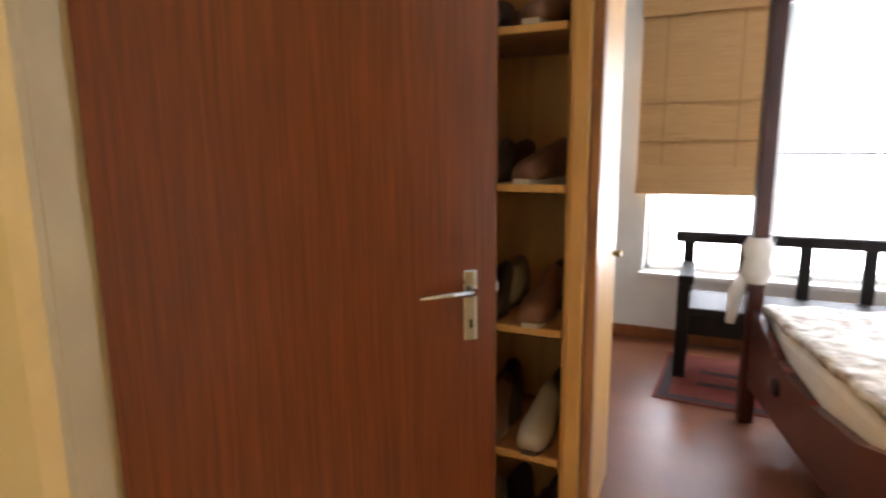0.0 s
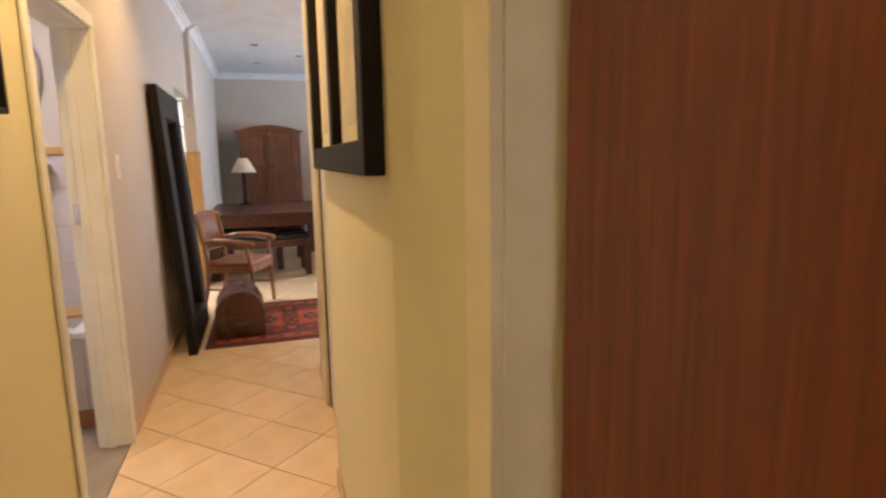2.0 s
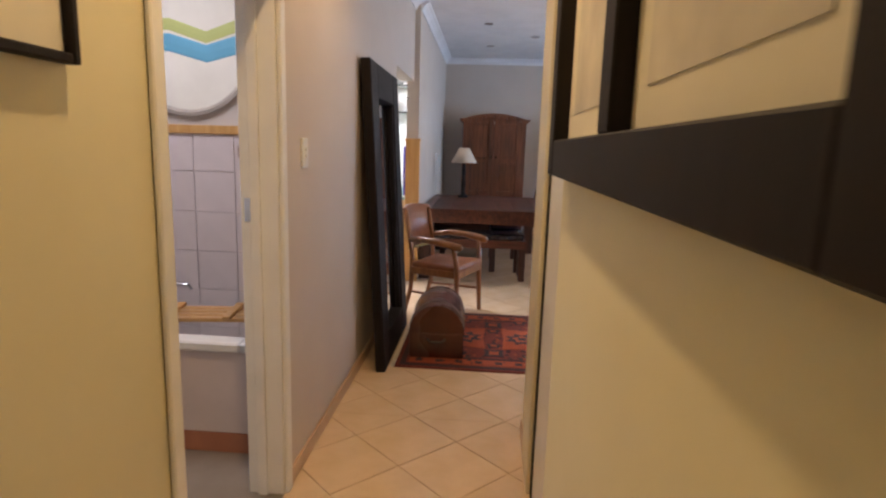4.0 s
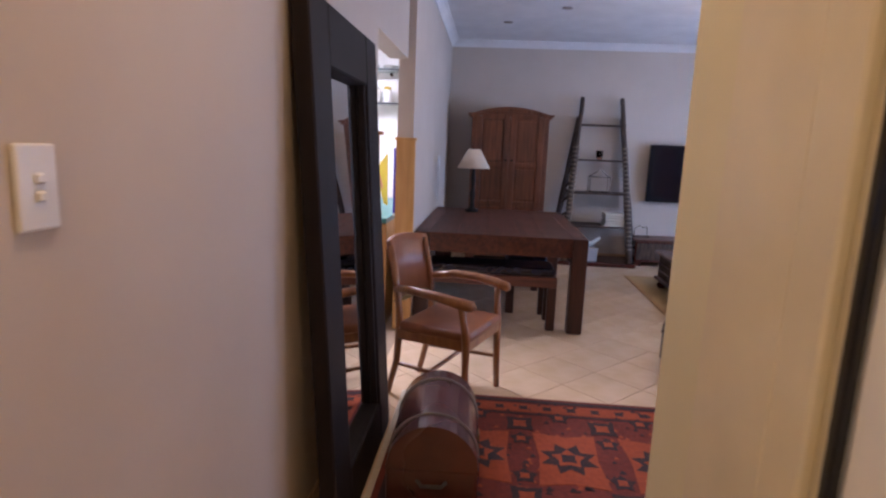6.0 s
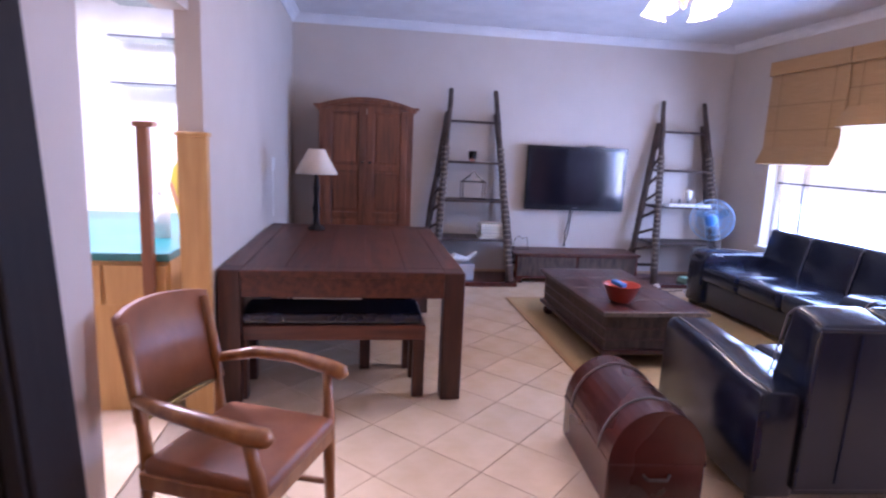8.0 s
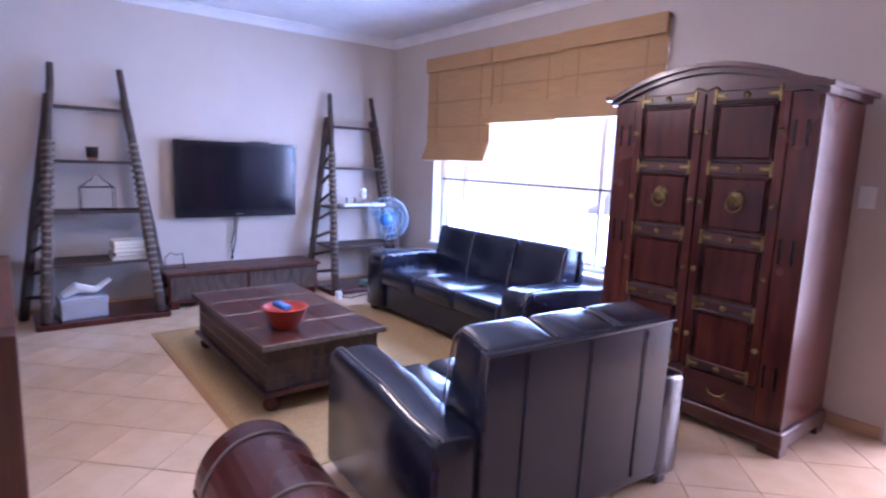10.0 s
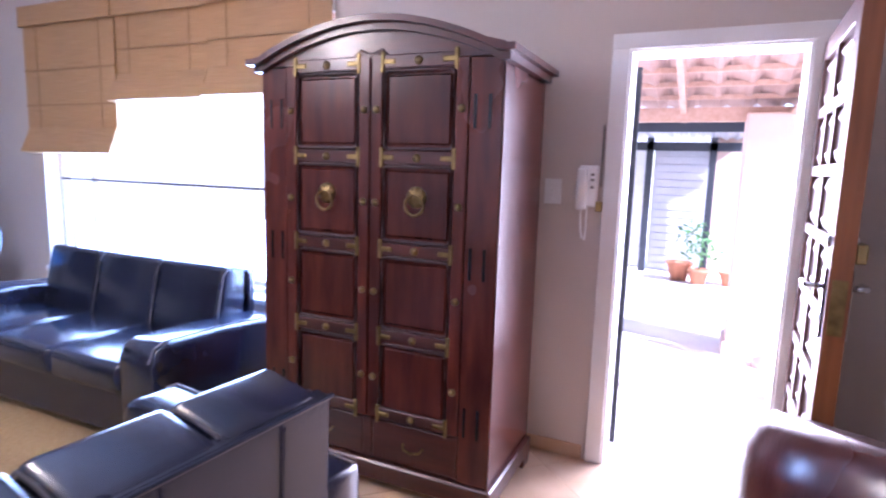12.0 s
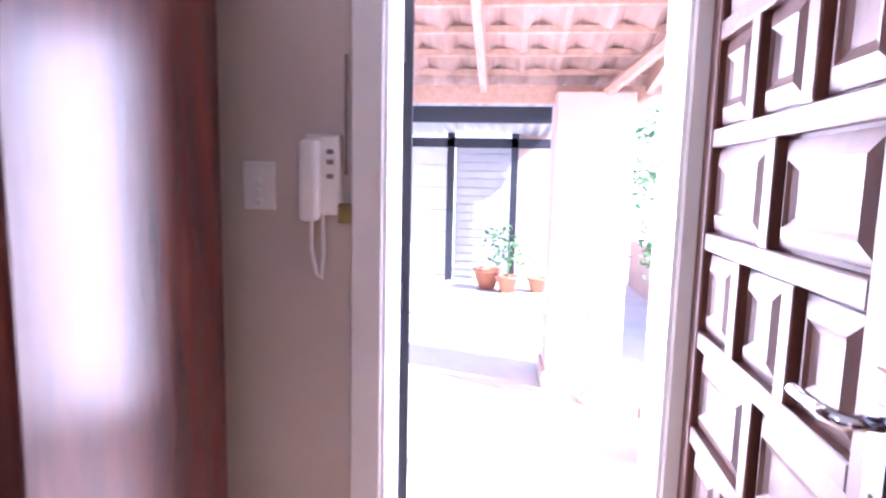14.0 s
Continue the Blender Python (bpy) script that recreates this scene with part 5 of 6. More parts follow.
def column():
    c = thing("plaster_column", "square pink plastered column holding the patio roof", "column", -3.62, 9.25, -0.06)
    part("shaft", box(-0.26, 0.26, -0.2, 0.2, 0, 2.06, 0.01), PLASTER, c)
    part("base", box(-0.29, 0.29, -0.23, 0.23, 0, 0.12, 0.01), PLASTER, c)


column()


def carport():
    c = thing("carport", "steel carport with corrugated roof over a garage door", "carport")
    for x in (-7.4, -5.0, -4.1):
        part("post", box(x - 0.05, x + 0.05, 13.2, 13.3, -0.06, 2.05), GRILLE, c)
    part("beam", box(-8, -3.6, 11.0, 11.1, 1.98, 2.14), GRILLE, c)
    part("beam", box(-8, -3.6, 13.2, 13.3, 1.85, 1.98), GRILLE, c)
    bm = bmesh.new()
    lo, hi = [], []
    for i in range(161):
        x = -8.2 + 4.6 * i / 160
        h = 0.02 * math.sin(2 * math.pi * x / 0.15)
        lo.append(bm.verts.new((x, 10.4, 2.22 + h)))
        hi.append(bm.verts.new((x, 14.5, 2.0 + h)))
    for i in range(160):
        bm.faces.new((lo[i], lo[i + 1], hi[i + 1], hi[i]))
    sh = part("roof_sheet", bm, SHEET, c, "corrugated metal roof sheet")
    md = sh.modifiers.new("thick", "SOLIDIFY")
    md.thickness = 0.004


carport()


def slat_wall(name, label, x0, x1, y, z1, rows, m):
    w = thing(name, label, "fence")
    h = (z1 + 0.06) / rows
    for k in range(rows):
        part("slat", box(x0, x1, y, y + 0.03, -0.06 + k * h + 0.006, -0.06 + (k + 1) * h - 0.006, 0.004), m, w)
    part("backing", box(x0, x1, y + 0.031, y + 0.06, -0.06, z1), m, w)
    return w


slat_wall("garage_door", "pale horizontal panelled garage door", -7.4, -5.05, 13.6, 1.95, 6, FENCE)
slat_wall("louvre_gate", "bluish slatted steel gate in the carport", -4.95, -4.15, 13.5, 1.9, 16, SHEET)
struct("wall_yard_right", box(-4.05, -2.5, 13.5, 13.7, -0.06, 2.3), PLASTER, "sunlit plastered yard wall")
# Unseen eave, added to keep direct sun out of the lounge window.
struct("roof_sun_block", box(-12.0, -7.01, 6.70, 8.25, 2.55, 2.66), RAFTER, "unseen timber eave added to block the sun above the window")
struct("wall_yard_side", box(-2.4, -2.2, 9.5, 13.5, -0.06, 0.6), PLASTER, "sunlit plastered yard wall")


def paling():
    w = thing("paling_fence", "tall pale vertical paling fence outside the window", "fence")
    part("rail", box(-14, -7.5, 9.06, 9.10, 0.35, 0.43), FENCE, w)
    part("rail", box(-14, -7.5, 9.06, 9.10, 1.55, 1.63), FENCE, w)
    for k in range(44):
        x = -14 + 0.15 * k
        part("pale", box(x, x + 0.142, 9.03, 9.06, -0.06, 1.95, 0.004), FENCE, w)


paling()
struct("backdrop_wall", box(-16, -7.2, 10.6, 10.8, -0.06, 3.2), FENCE, "sunlit neighbouring wall")


def leafy(bm, cx, cy, cz, r, n, size):
    for k in range(n):
        v = Vector((random.gauss(0, 1), random.gauss(0, 1), random.gauss(0, 1))).normalized() * r * random.uniform(0.3, 1.0)
        p = Vector((cx, cy, cz)) + v
        q = Euler((random.uniform(-1, 1), random.uniform(-1, 1), random.uniform(0, 6.28))).to_matrix()
        s = size * random.uniform(0.6, 1.3)
        vs = [bm.verts.new(p + q @ Vector(c)) for c in ((0, -s, 0), (s * 0.45, 0, s * 0.12), (0, s, 0), (-s * 0.45, 0, s * 0.12))]
        bm.faces.new(vs)


def pot_plant(x, y, h, r, label, green):
    p = thing("potted_plant", label, "plant", x, y, -0.06, 0, "pots in the yard")
    part("pot", lathe([(r * 0.65, 0), (r, h * 0.85), (r * 1.12, h * 0.845), (r * 1.12, h), (r * 0.95, h), (r * 0.9, h * 0.8)], 18), TERRA, p, "", True)
    if green:
        part("stem", tube([(0, 0, h * 0.8), (0.02, 0, h + green * 0.5), (0.0, 0.02, h + green)], [0.015, 0.01, 0.006], 6), LEAF, p)
        bm = bmesh.new()
        leafy(bm, 0, 0, h + green * 0.75, green * 0.7, 150, 0.05)
        part("foliage", bm, LEAF, p, "green leaves")


pot_plant(-4.42, 12.7, 0.28, 0.17, "round terracotta pot standing in the yard", 0)
pot_plant(-4.15, 12.5, 0.22, 0.14, "terracotta pot with a leafy green shrub", 0.5)
pot_plant(-3.75, 12.6, 0.2, 0.13, "small terracotta pot in the yard", 0)
pot_plant(-3.32, 8.05, 0.26, 0.13, "terracotta pot with green leaves beside the column", 0.16)
bm0 = bmesh.new()
for k in range(60):
    leafy(bm0, -2.68 + random.uniform(-.25, .25), random.uniform(9.6, 11.5), random.uniform(0.5, 2.0), 0.2, 14, 0.05)
tagged(link("creeper", bm0, LEAF), "green creeper growing on the yard wall", "plant", "", "stuff")


def cone_ornament():
    c = thing("garden_ornament", "tall pale stone cone ornament beside the column", "ornament", -3.55, 8.85, -0.06)
    part("body", lathe([(0.13, 0), (0.13, 0.05), (0.04, 0.1), (0.04, 0.42), (0.10, 0.47), (0.11, 0.55), (0.06, 0.66), (0.075, 0.72), (0.035, 0.82), (0.045, 0.88), (0.008, 1.03)], 18), PLASTER, c, "", True)


cone_ornament()


def security_gate():
    g = thing("security_gate", "dark steel security gate folded open beside the front door", "gate", -4.505, 6.74, 0.0, 10)
    part("stile", box(0, 0.035, -0.03, 0.0, 0.02, 1.99, 0.003), GRILLE, g)
    for zz in (0.25, 1.02, 1.72):
        part("hinge", box(-0.012, 0.012, -0.05, -0.028, zz, zz + 0.07, 0.003), GRILLE, g)
    part("stile", box(0, 0.035, 0.70, 0.735, 0.02, 1.99, 0.003), GRILLE, g)
    for zz in (0.03, 1.0, 1.96):
        part("rail", box(0.004, 0.03, 0.0, 0.70, zz, zz + 0.03, 0.003), GRILLE, g)
    for k in range(6):
        part("bar", rod((0.017, 0.1 + 0.1 * k, 0.05), (0.017, 0.1 + 0.1 * k, 1.97), 0.007, seg=6), GRILLE, g)


security_gate()


# ---- bedroom ----
def shoe(x, y, z, rz, m, s=1.0):
    h = thing("shoe", {SHOE: "dark worn shoe on a cupboard shelf", SHOEB: "brown leather shoe on a cupboard shelf", SHOEW: "pale shoe on a cupboard shelf"}[m], "shoe", x, y, z, rz, "shoes in the cupboard")
    bm = bmesh.new()
    rows = []
    for yy, w, t in ((-0.13, 0.02, 0.03), (-0.11, 0.037, 0.045), (-0.05, 0.045, 0.06), (0.02, 0.036, 0.085), (0.08, 0.034, 0.10), (0.125, 0.03, 0.105), (0.135, 0.015, 0.10)):
        rows.append([bm.verts.new((w * c * s, yy * s, 0.012 + t * v * s)) for c, v in ((-1, 0), (-1, 0.45), (-0.6, 0.9), (0, 1), (0.6, 0.9), (1, 0.45), (1, 0))])
    for p, q in zip(rows, rows[1:]):
        for k in range(7):
            bm.faces.new((p[k], p[(k + 1) % 7], q[(k + 1) % 7], q[k]))
    bm.faces.new(rows[0])
    bm.faces.new(rows[-1][::-1])
    bmesh.ops.recalc_face_normals(bm, faces=bm.faces[:])
    part("upper", bm, m, h, "", True)
    part("sole", extrude([(-0.02 * s, -0.135 * s), (0.02 * s, -0.135 * s), (0.046 * s, -0.05 * s), (0.036 * s, 0.03 * s), (0.032 * s, 0.13 * s), (-0.032 * s, 0.13 * s), (-0.036 * s, 0.03 * s), (-0.046 * s, -0.05 * s)], "z", 0, 0.014), SHOEW if m == SHOEB else SHOE, h)


def cupboard():
    c = thing("shoe_cupboard", "built in pine cupboard with open shelves of shoes", "cupboard", 0.0, 0.0, 0.0)
    x0, x1, y0, y1 = 0.42, 1.0, 3.02, 3.86
    part("post", box(1.0, 1.045, y0 - 0.03, y0 + 0.02, 0, 2.55, 0.004), PINE, c)
    part("post_lip", box(1.046, 1.075, y0 - 0.015, y0 + 0.03, 0, 2.55, 0.004), OAK, c)
    part("side_panel", box(0.98, 0.999, y0 + 0.021, y1, 0, 2.55), PINE, c)
    part("back_panel", box(x0, 0.979, y0 + 0.42, y0 + 0.44, 0, 2.55), PINE, c)
    part("left_panel", box(x0 - 0.02, x0, y0, y0 + 0.44, 0, 2.55), PINE, c)
    for z in (0.10, 0.51, 0.905, 1.315, 1.735, 2.13, 2.5):
        part("shelf", box(x0 + 0.001, 0.979, y0 + 0.01, y0 + 0.419, z - 0.018, z, 0.002), OAK, c)
        part("shelf_lip", box(x0 + 0.001, 0.979, y0, y0 + 0.009, z - 0.02, z + 0.001, 0.002), PINE, c)
    for k in range(1):
        ya = y0 + 0.04 + k * 0.70
        dr = part("door", box(1.0, 1.02, ya + 0.02, ya + 0.68, 0.08, 2.5, 0.003), PINE, c, "varnished pine door")
        part("knob", lathe([(0.01, 0), (0.01, 0.015), (0.018, 0.022), (0.012, 0.032)], 12, m=pose(1.02, ya + 0.62, 1.02, 0, 90)), BRASS, dr)


cupboard()
for z, ms in ((1.735, (SHOEB, SHOE)), (0.10, (SHOEB, SHOEW)), (1.315, (SHOEB, SHOE)), (1.315, (SHOE, SHOEB)), (0.905, (SHOE, SHOEW)), (0.905, (SHOEB, SHOE)), (0.51, (SHOE, SHOE)), (0.51, (SHOEW, SHOEB)), (0.10, (SHOE, SHOE)), (1.735, (SHOE, SHOEB))):
    for k in range(3):
        shoe(0.58 + 0.155 * k, 3.17 + (0.14 if ms[0] == SHOE else 0), z + 0.001, random.uniform(-14, 14), ms[k % 2], 1.15)


def four_poster():
    b = thing("four_poster_bed", "dark wooden four poster bed with pale leaf patterned quilt", "bed", 1.575, 4.66, 0.0, 12)
    L, W = 2.0, 1.62
    for x in (0, L):
        for y in (0, -W):
            part("post", box(x - 0.035, x + 0.035, y - 0.035, y + 0.035, 0, 2.12, 0.006), MAHOG, b)
    for y in (0, -W):
        part("canopy_rail", box(0.035, L - 0.035, y - 0.025, y + 0.025, 2.06, 2.11, 0.004), MAHOG, b)
    for x in (0, L):
        part("canopy_rail", box(x - 0.025, x + 0.025, -W + 0.035, -0.035, 2.06, 2.11, 0.004), MAHOG, b)
    top = [(-0.036, 0.62), (-0.15, 0.60), (-0.45, 0.50), (-W / 2, 0.46), (-W + 0.45, 0.50), (-W + 0.15, 0.60), (-W + 0.036, 0.62), (-W + 0.036, 0.22), (-0.036, 0.22)]
    part("footboard", extrude(top, "x", -0.02, 0.02), MAHOG, b, "curved dark wooden footboard")
    part("carved_boss", lathe([(0.04, 0), (0.04, 0.008), (0.01, 0.014)], 12, m=pose(-0.02, -0.45, 0.38, 0, -90)), WENGE, b)
    for y in (0, -W):
        part("side_rail", box(0.035, L - 0.035, y - 0.02, y + 0.02, 0.25, 0.45, 0.004), MAHOG, b)
    part("mattress", box(0.03, L - 0.03, -W + 0.03, -0.03, 0.30, 0.60, 0.05, 3), BEDWHITE, b)
    bm = bmesh.new()
    n = 36
    vs = [[bm.verts.new((0.025 + (L - 0.2) * i / n, -W + 0.02 + (W - 0.04) * j / n, 0.63 + 0.012 * noise.noise(Vector((i * 0.5, j * 0.5, 0))) + 0.02 * noise.noise(Vector((i * 0.17, j * 0.17, 5))))) for j in range(n + 1)] for i in range(n + 1)]
    for i in range(n):
        for j in range(n):
            bm.faces.new((vs[i][j], vs[i + 1][j], vs[i + 1][j + 1], vs[i][j + 1]))
    q = part("quilt", bm, QUILT, b, "pale quilt with brown leaf pattern", True)
    md = q.modifiers.new("thick", "SOLIDIFY")
    md.thickness = 0.03
    part("drape_tie", lathe([(0.05, 0.74), (0.075, 0.80), (0.06, 0.86), (0.075, 0.92), (0.05, 0.97)], 12), BEDWHITE, b, "knotted white cotton tie", True)
    part("drape_end", tube([(-0.03, 0.02, 0.80), (-0.08, 0.03, 0.68), (-0.10, 0.02, 0.52)], [0.03, 0.04, 0.02], 8), BEDWHITE, b, "", True)
    bm = bmesh.new()
    vs = []
    for i in range(15):
        t = i / 14
        z = 2.05 - 1.12 * t
        wide = 0.9 * (1 - t) ** 1.6 + 0.05
        vs.append([bm.verts.new((0.03 + wide * j / 10, 0.03 + 0.025 * math.sin(j * 1.9), z)) for j in range(11)])
    for p, r in zip(vs, vs[1:]):
        for j in range(10):
            bm.faces.new((p[j], p[j + 1], r[j + 1], r[j]))
    sheer = mat("sheer_drape", (0.85, 0.85, 0.85), None, 0.9, 20)
    sheer.node_tree.nodes["Principled BSDF"].inputs["Alpha"].default_value = 0.22
    part("drape", bm, sheer, b, "sheer white drape tied to the post", True)


four_poster()


def settee():
    s = thing("wooden_settee", "dark wooden settee below the bedroom window", "settee", 2.25, 5.40, 0.0)
    L = 1.05
    part("seat", box(-L, L, -0.26, 0.24, 0.40, 0.45, 0.006), WENGE, s)
    part("top_rail", box(-L - 0.05, L + 0.05, 0.20, 0.27, 0.78, 0.85, 0.008), WENGE, s)
    for k in range(7):
        x = -L + 0.04 + k * (2 * L - 0.08) / 6
        part("upright", box(x - 0.035, x + 0.035, 0.215, 0.255, 0.45, 0.78, 0.004), WENGE, s)
    for sx in (-1, 1):
        part("armrest", box(sx * L, sx * (L - 0.09), -0.28, 0.21, 0.60, 0.65, 0.006), WENGE, s)
        for yy in (-0.24, 0.20):
            part("leg", box(sx * L, sx * (L - 0.07), yy - 0.035, yy + 0.035, 0, 0.60, 0.005), WENGE, s)
    part("front_panel", box(-L + 0.07, L - 0.07, -0.25, -0.23, 0.28, 0.40, 0.004), WENGE, s)


settee()
roman_blind(0.86, 1.64, 1.08, 2.42, 5.80, "woven bamboo roman blind let down in the bedroom")
br = thing("bedside_rug", "small dark red patterned rug on the bedroom floor", "rug", 1.75, 5.12, 0.0, -3)
part("field", box(-0.62, 0.7, -0.38, 0.42, 0, 0.008, 0.002), RUGRED, br)
part("border", boxes([(-0.60, 0.68, -0.36, -0.30, 0.008, 0.0095), (-0.60, -0.54, -0.30, 0.36, 0.008, 0.0095), (-0.40, 0.6, -0.1, -0.05, 0.008, 0.0095), (-0.40, 0.6, 0.1, 0.15, 0.008, 0.0095)]), RUGDARK, br)


# ---- bathroom ----
def bath():
    b = thing("bath_surround", "white built in bath with tiled panel", "bath", 0, 0, 0)
    x0, x1, y0, y1 = -3.44, -2.48, -0.12, 0.98
    part("front_panel", box(x0, x1 - 0.03, y1 - 0.06, y1 - 0.02, 0.10, 0.50, 0.003), BATHT, b)
    part("end_panel", box(x1 - 0.07, x1 - 0.03, y0, y1 - 0.061, 0.10, 0.50, 0.003), BATHT, b)
    part("rim", boxes([(x0, x1, y1 - 0.10, y1, 0.50, 0.545), (x0, x1, y0, y0 + 0.10, 0.50, 0.545), (x1 - 0.10, x1, y0 + 0.10, y1 - 0.10, 0.50, 0.545)], 0.008), PLASTIC, b)
    part("tub", boxes([(x0, x1 - 0.10, y0 + 0.10, y0 + 0.14, 0.15, 0.51), (x0, x1 - 0.10, y1 - 0.14, y1 - 0.10, 0.15, 0.51), (x1 - 0.14, x1 - 0.10, y0 + 0.14, y1 - 0.14, 0.15, 0.51), (x0, x1 - 0.14, y0 + 0.14, y1 - 0.14, 0.12, 0.16)], 0.004), PLASTIC, b)
    part("kick_strip", box(x0, x1 - 0.032, y0, y1 - 0.022, 0.0, 0.10, 0.003), TERRA, b)
    part("grab_handle", tube([(-3.36, 0.0, 0.545), (-3.36, 0.02, 0.575), (-3.36, 0.18, 0.575), (-3.36, 0.20, 0.545)], 0.009, 8), CHROME, b, "chrome grab handle", True)


bath()
rk = thing("bath_rack", "pine bath rack lying across the tub", "rack", -2.86, 0.46, 0.545, 8)
for k in range(4):
    part("slat", box(-0.10 + 0.06 * k, -0.06 + 0.06 * k, -0.42, 0.46, 0.0, 0.022, 0.003), PINE, rk)
part("cross_bar", box(-0.11, 0.15, -0.10, -0.06, 0.022, 0.04, 0.003), PINE, rk)
part("cross_bar", box(-0.11, 0.15, 0.20, 0.24, 0.022, 0.04, 0.003), PINE, rk)
bt = thing("wall_bath_tiles", "pinkish beige wall tiles above the bath", "wall tiles")
bt["kind"] = "structure"
bath_tile = bpy.data.meshes.new("tile")
tbm = box(0, 0.008, -0.123, 0.123, -0.118, 0.118, 0.002)
tbm.to_mesh(bath_tile)
tbm.free()
bath_tile.materials.append(BATHT)
for i in range(6):
    for j in range(6):
        tl = new("tile", bath_tile)
        tl.parent = bt
        tl.matrix_basis = pose(-3.449, -0.42 + 0.25 * i, 0.17 + 0.24 * j)
struct("trim_bath_dado", box(-3.45, -3.425, -0.55, 1.02, 1.47, 1.52, 0.004), PINE)
struct("wall_bath_upper", box(-3.45, -3.443, -0.55, 1.02, 1.52, H), LOUNGE)


def round_art():
    r = thing("round_picture", "round framed picture of a blue and green landscape", "picture", -3.435, 0.20, 1.98)
    part("frame", lathe([(0.40, 0), (0.41, 0.02), (0.39, 0.025), (0.375, 0.012), (0.375, 0)], 40, m=pose(0, 0, 0, 0, 90)), SHOEW, r)
    part("canvas", lathe([(0.374, 0.001), (0.374, 0.010)], 40, m=pose(0, 0, 0, 0, 90)), PAPER, r)
    part("painted_band", tube([(0.0085, -0.33, -0.02), (0.0085, -0.1, 0.0), (0.0085, 0.12, -0.06), (0.0085, 0.33, 0.0)], 0.055, 8, 0.12), mat("band_blue", (0.12, 0.36, 0.50), None, 0.7, 5), r)
    part("painted_band", tube([(0.0080, -0.30, 0.08), (0.0080, -0.1, 0.10), (0.0080, 0.12, 0.03), (0.0080, 0.32, 0.10)], 0.04, 8, 0.12), mat("band_green", (0.45, 0.48, 0.16), None, 0.7, 5), r)


round_art()
br2 = thing("back_brush", "long wooden bath brush hanging on the tiles", "brush", -3.40, 0.56, 1.36)
part("handle", tube([(0, 0, 0), (0.01, -0.01, -0.3), (0.01, -0.02, -0.55)], [0.014, 0.010, 0.014], 8), SHOE, br2)
part("head", box(-0.03, 0.04, -0.05, 0.05, -0.02, 0.05, 0.01, 2), OAK, br2)


# ---- kitchen behind the opening ----
def kitchen_unit():
    k = thing("kitchen_counter", "pine kitchen unit with teal counter behind the opening", "cabinet")
    part("end_panel", box(-6.20, -6.145, 1.092, 1.238, 0, 1.50, 0.004), PINE, k)
    part("end_cap", box(-6.215, -6.135, 1.08, 1.246, 1.50, 1.522, 0.004), PINE, k)
    part("post", box(-6.20, -6.15, 0.90, 0.955, 0, 1.535, 0.004), EDGE, k, "darker timber post")
    part("post_cap", box(-6.21, -6.14, 0.885, 0.985, 1.535, 1.565, 0.004), EDGE, k)
    part("body", box(-8.0, -6.235, -0.2, 1.015, 0, 0.84), PINE, k)
    for y0 in (0.36, 0.69):
        part("drawer", box(-6.234, -6.215, y0, y0 + 0.31, 0.60, 0.82, 0.004), PINE, k)
    part("body", box(-6.20, -5.0, -1.28, -0.7, 0, 0.86), PINE, k)
    part("worktop", box(-6.25, -4.95, -1.29, -0.66, 0.86, 0.90, 0.004), TEAL, k, "teal green counter top")
    part("worktop", box(-8.0, -6.212, -0.2, 1.016, 0.84, 0.885, 0.004), TEAL, k)


kitchen_unit()
gs = thing("glass_shelves", "three glass wall shelves with white crockery", "shelf")
for z in (1.90, 2.26, 2.55):
    part("shelf_glass", box(-8.395, -8.12, 0.0, 1.0, z, z + 0.012), glassy("shelf_glass", (0.75, 0.88, 0.86), 0.05), gs)
    part("front_edge", box(-8.12, -8.112, 0.0, 1.0, z - 0.002, z + 0.014), GRILLE, gs)
for k, (y, z) in enumerate(((0.42, 2.563), (0.62, 2.563), (0.45, 2.273), (0.66, 2.273))):
    pl = thing("plate_stack", "stack of white plates on a glass shelf", "plate", -8.25, y, z, 0, "white crockery")
    for j in range(3):
        part("plate", lathe([(0.04, 0.012 * j), (0.085, 0.012 * j + 0.018), (0.087, 0.012 * j + 0.02), (0.04, 0.012 * j + 0.006)], 20), PLASTIC, pl)
for y, z, m, label in ((0.50, 1.913, BEDWHITE, "tall white jar on the lowest glass shelf"), (0.63, 1.913, YELLOW, "small jar with a yellow lid on the glass shelf")):
    jr = thing("jar", label, "jar", -8.25, y, z)
    part("body", lathe([(0.045, 0), (0.05, 0.02), (0.05, 0.13), (0.035, 0.15)], 16), PLASTIC, jr, "", True)
    part("lid", lathe([(0.04, 0.15), (0.04, 0.18), (0.01, 0.185)], 16), m, jr)
ap = thing("hanging_cloth", "yellow green printed cloth hanging behind the counter", "cloth", -7.0, 0.83, 0.885)
part("cloth", extrude([(0.045, 0.50), (0.05, 0.02), (0.015, 0.04), (-0.05, 0.30), (-0.02, 0.42)], "x", -0.012, 0.012, bev=0.004), YELLOW, ap, "yellow green cloth")
part("print", extrude([(-0.045, 0.30), (0.0, 0.16), (0.01, 0.20), (-0.03, 0.33)], "x", 0.0125, 0.016), TERRA, ap, "orange printed band")
part("hook", tube([(0.0, 0.03, 0.49), (0.0, 0.03, 0.56)], 0.004, 6), CHROME, ap)
pr = thing("paper_roll", "white kitchen paper roll standing on the counter", "paper roll", -6.75, 0.80, 0.885)
part("roll", lathe([(0.02, 0.0), (0.055, 0.0), (0.055, 0.25), (0.02, 0.25)], 20), BEDWHITE, pr, "", True)
part("core", rod((0, 0, 0.24), (0, 0, 0.28), 0.012), CHROME, pr)
cs = thing("blue_apron", "narrow blue patterned apron hanging beside the post", "cloth", -6.42, 1.045, 0.0)
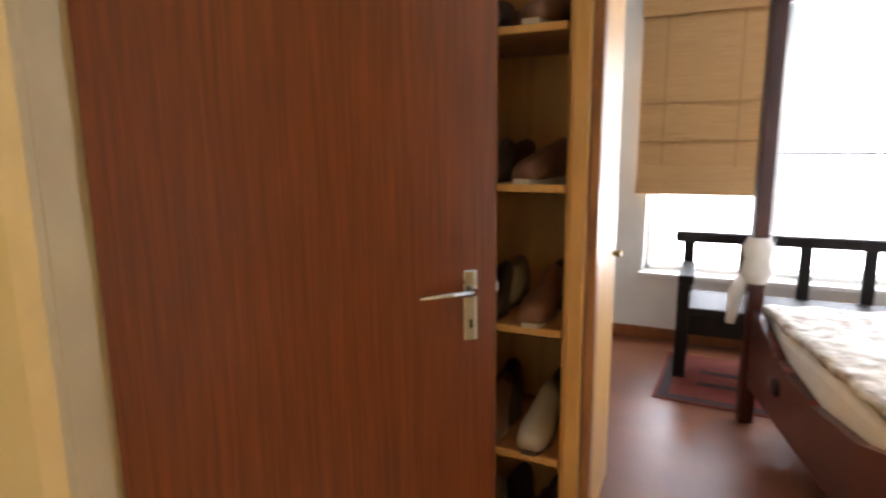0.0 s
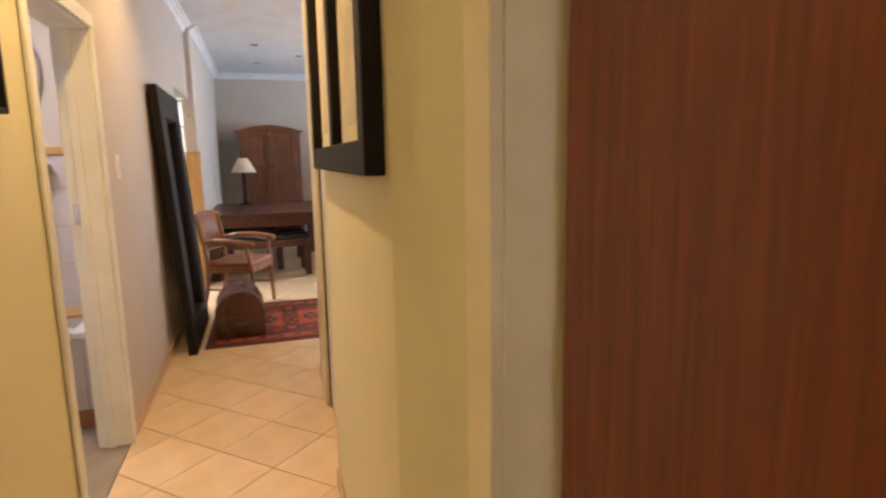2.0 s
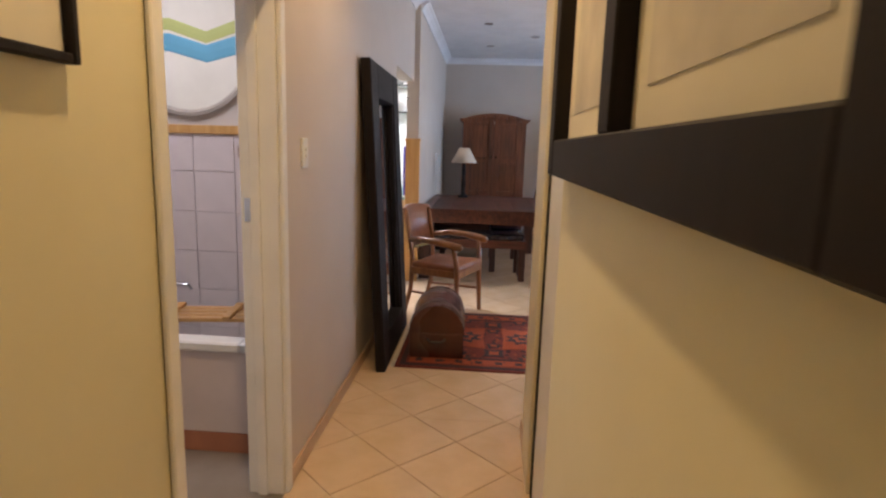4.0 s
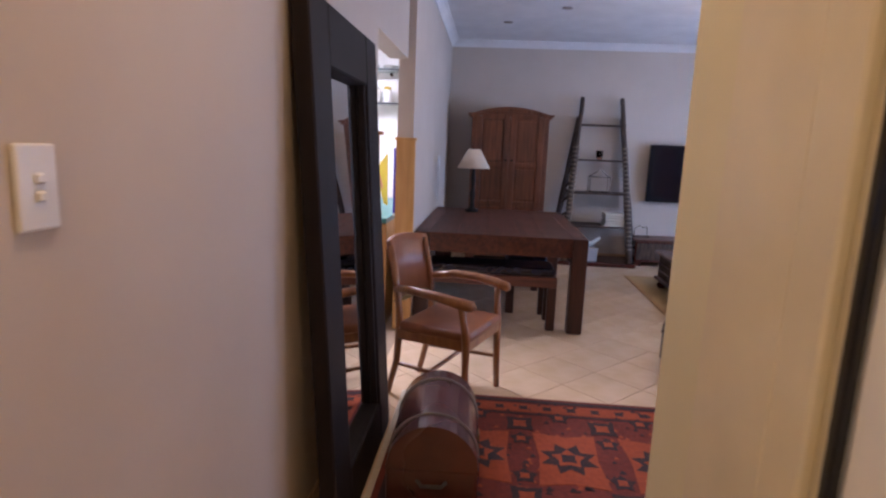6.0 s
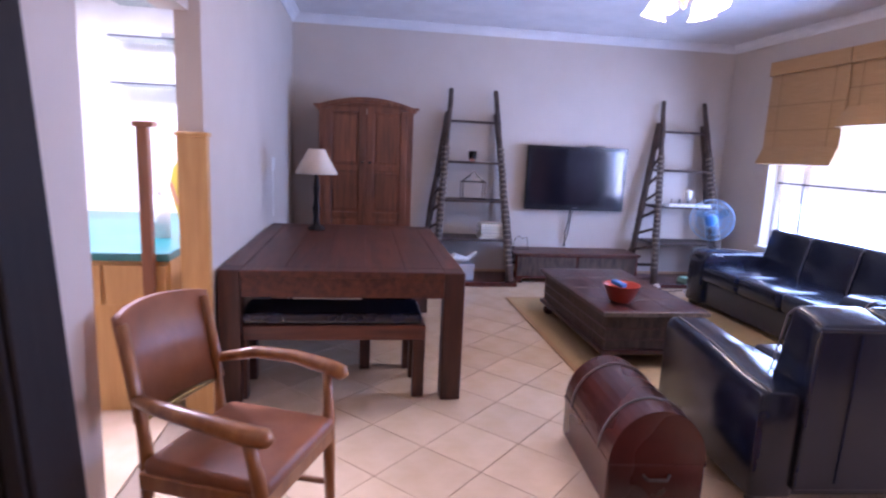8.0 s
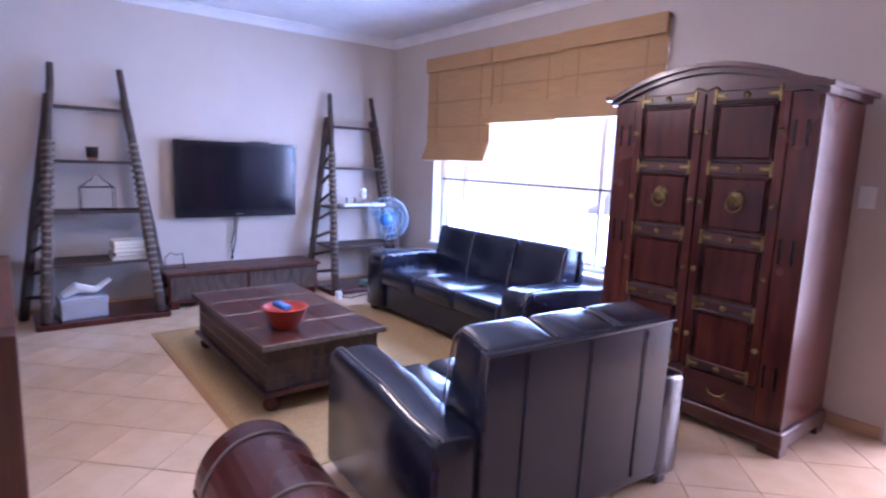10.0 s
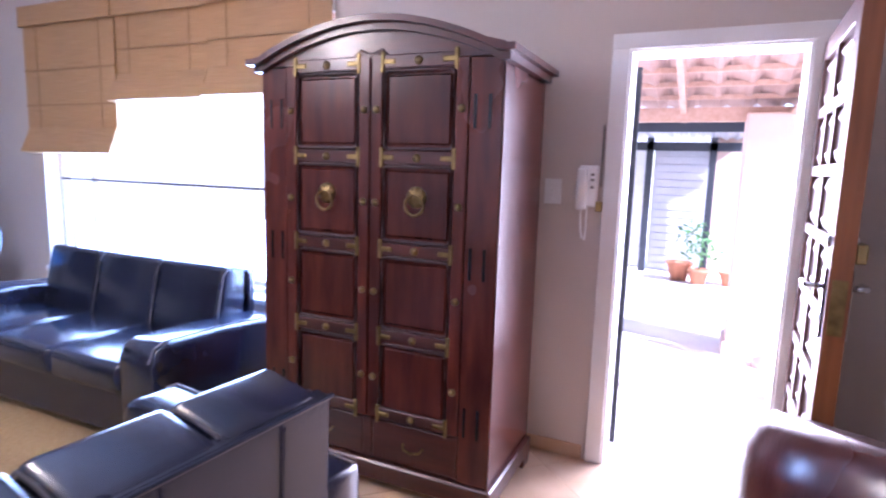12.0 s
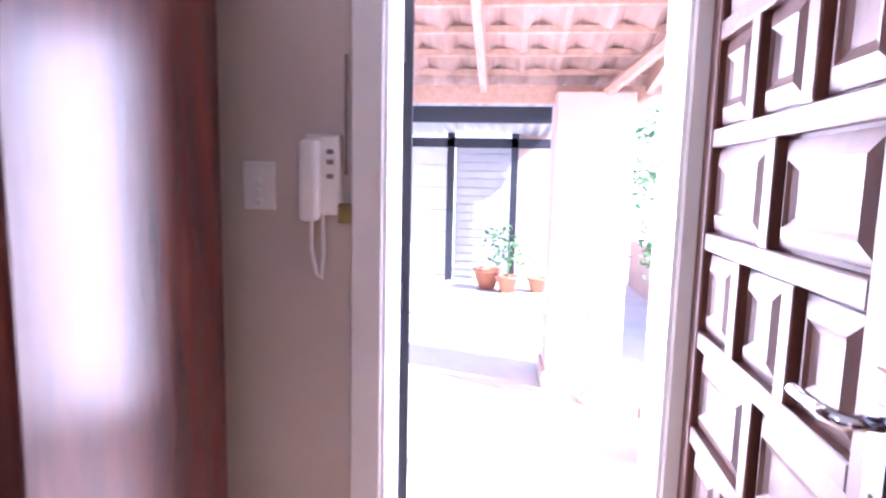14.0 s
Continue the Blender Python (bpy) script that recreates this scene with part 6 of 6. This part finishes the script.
part("cloth", box(-0.03, 0.03, -0.012, 0.012, 0.90, 1.44, 0.006), PURPLE, cs, "deep blue cloth")
part("hem", box(-0.031, 0.031, -0.0125, 0.0125, 0.886, 0.91, 0.004), BEDWHITE, cs)
part("hanger", rod((0, -0.02, 1.43), (0, 0.05, 1.43), 0.005), CHROME, cs)


# ---- floor tiles ----
def clip(poly, keep, at, sign):
    out = []
    for i, p in enumerate(poly):
        q = poly[(i + 1) % len(poly)]
        dp, dq = sign * (p[keep] - at), sign * (q[keep] - at)
        if dp >= 0:
            out.append(p)
        if dp * dq < 0:
            t = dp / (dp - dq)
            out.append((p[0] + t * (q[0] - p[0]), p[1] + t * (q[1] - p[1])))
    return out


def tiled(name, x0, x1, y0, y1, label):
    f = thing(name, label, "floor")
    f["kind"] = "structure"
    half, g = 0.25, 0.0035
    shared = None
    for i in range(int((x0 + 2.5) / 0.25) - 2, int((x1 + 2.5) / 0.25) + 3):
        for j in range(int((y0 - 2.1) / 0.25) - 2, int((y1 - 2.1) / 0.25) + 3):
            if (i + j) % 2:
                continue
            cx, cy = -2.25 + 0.25 * i, 2.1 + 0.25 * j
            r = half - g
            poly = [(cx + r, cy), (cx, cy + r), (cx - r, cy), (cx, cy - r)]
            whole = cx - r > x0 and cx + r < x1 and cy - r > y0 and cy + r < y1
            if whole:
                if shared is None:
                    bm = extrude([(r, 0), (0, r), (-r, 0), (0, -r)], "z", -0.012, 0.0)
                    shared = bpy.data.meshes.new("tile")
                    bm.to_mesh(shared)
                    bm.free()
                    shared.materials.append(TILE)
                ob = new("tile", shared)
                ob.parent = f
                ob.matrix_basis = pose(cx, cy, random.uniform(-0.0006, 0.0004))
            else:
                for keep, at, s in ((0, x0, 1), (0, x1, -1), (1, y0, 1), (1, y1, -1)):
                    poly = clip(poly, keep, at, s)
                    if len(poly) < 3:
                        break
                if len(poly) >= 3:
                    poly = [(p[0] - cx, p[1] - cy) for p in poly]
                    ob = link("tile", extrude(poly, "z", -0.012, 0.0), TILE, f)
                    ob.matrix_basis = pose(cx, cy, 0)


tiled("floor_hall", -2.979, 2.0, 1.166, 2.21, "sandy diagonal floor tiles in the hall")
tiled("floor_lounge", -9.81, -2.98, 1.166, 6.5, "sandy diagonal floor tiles in the lounge")
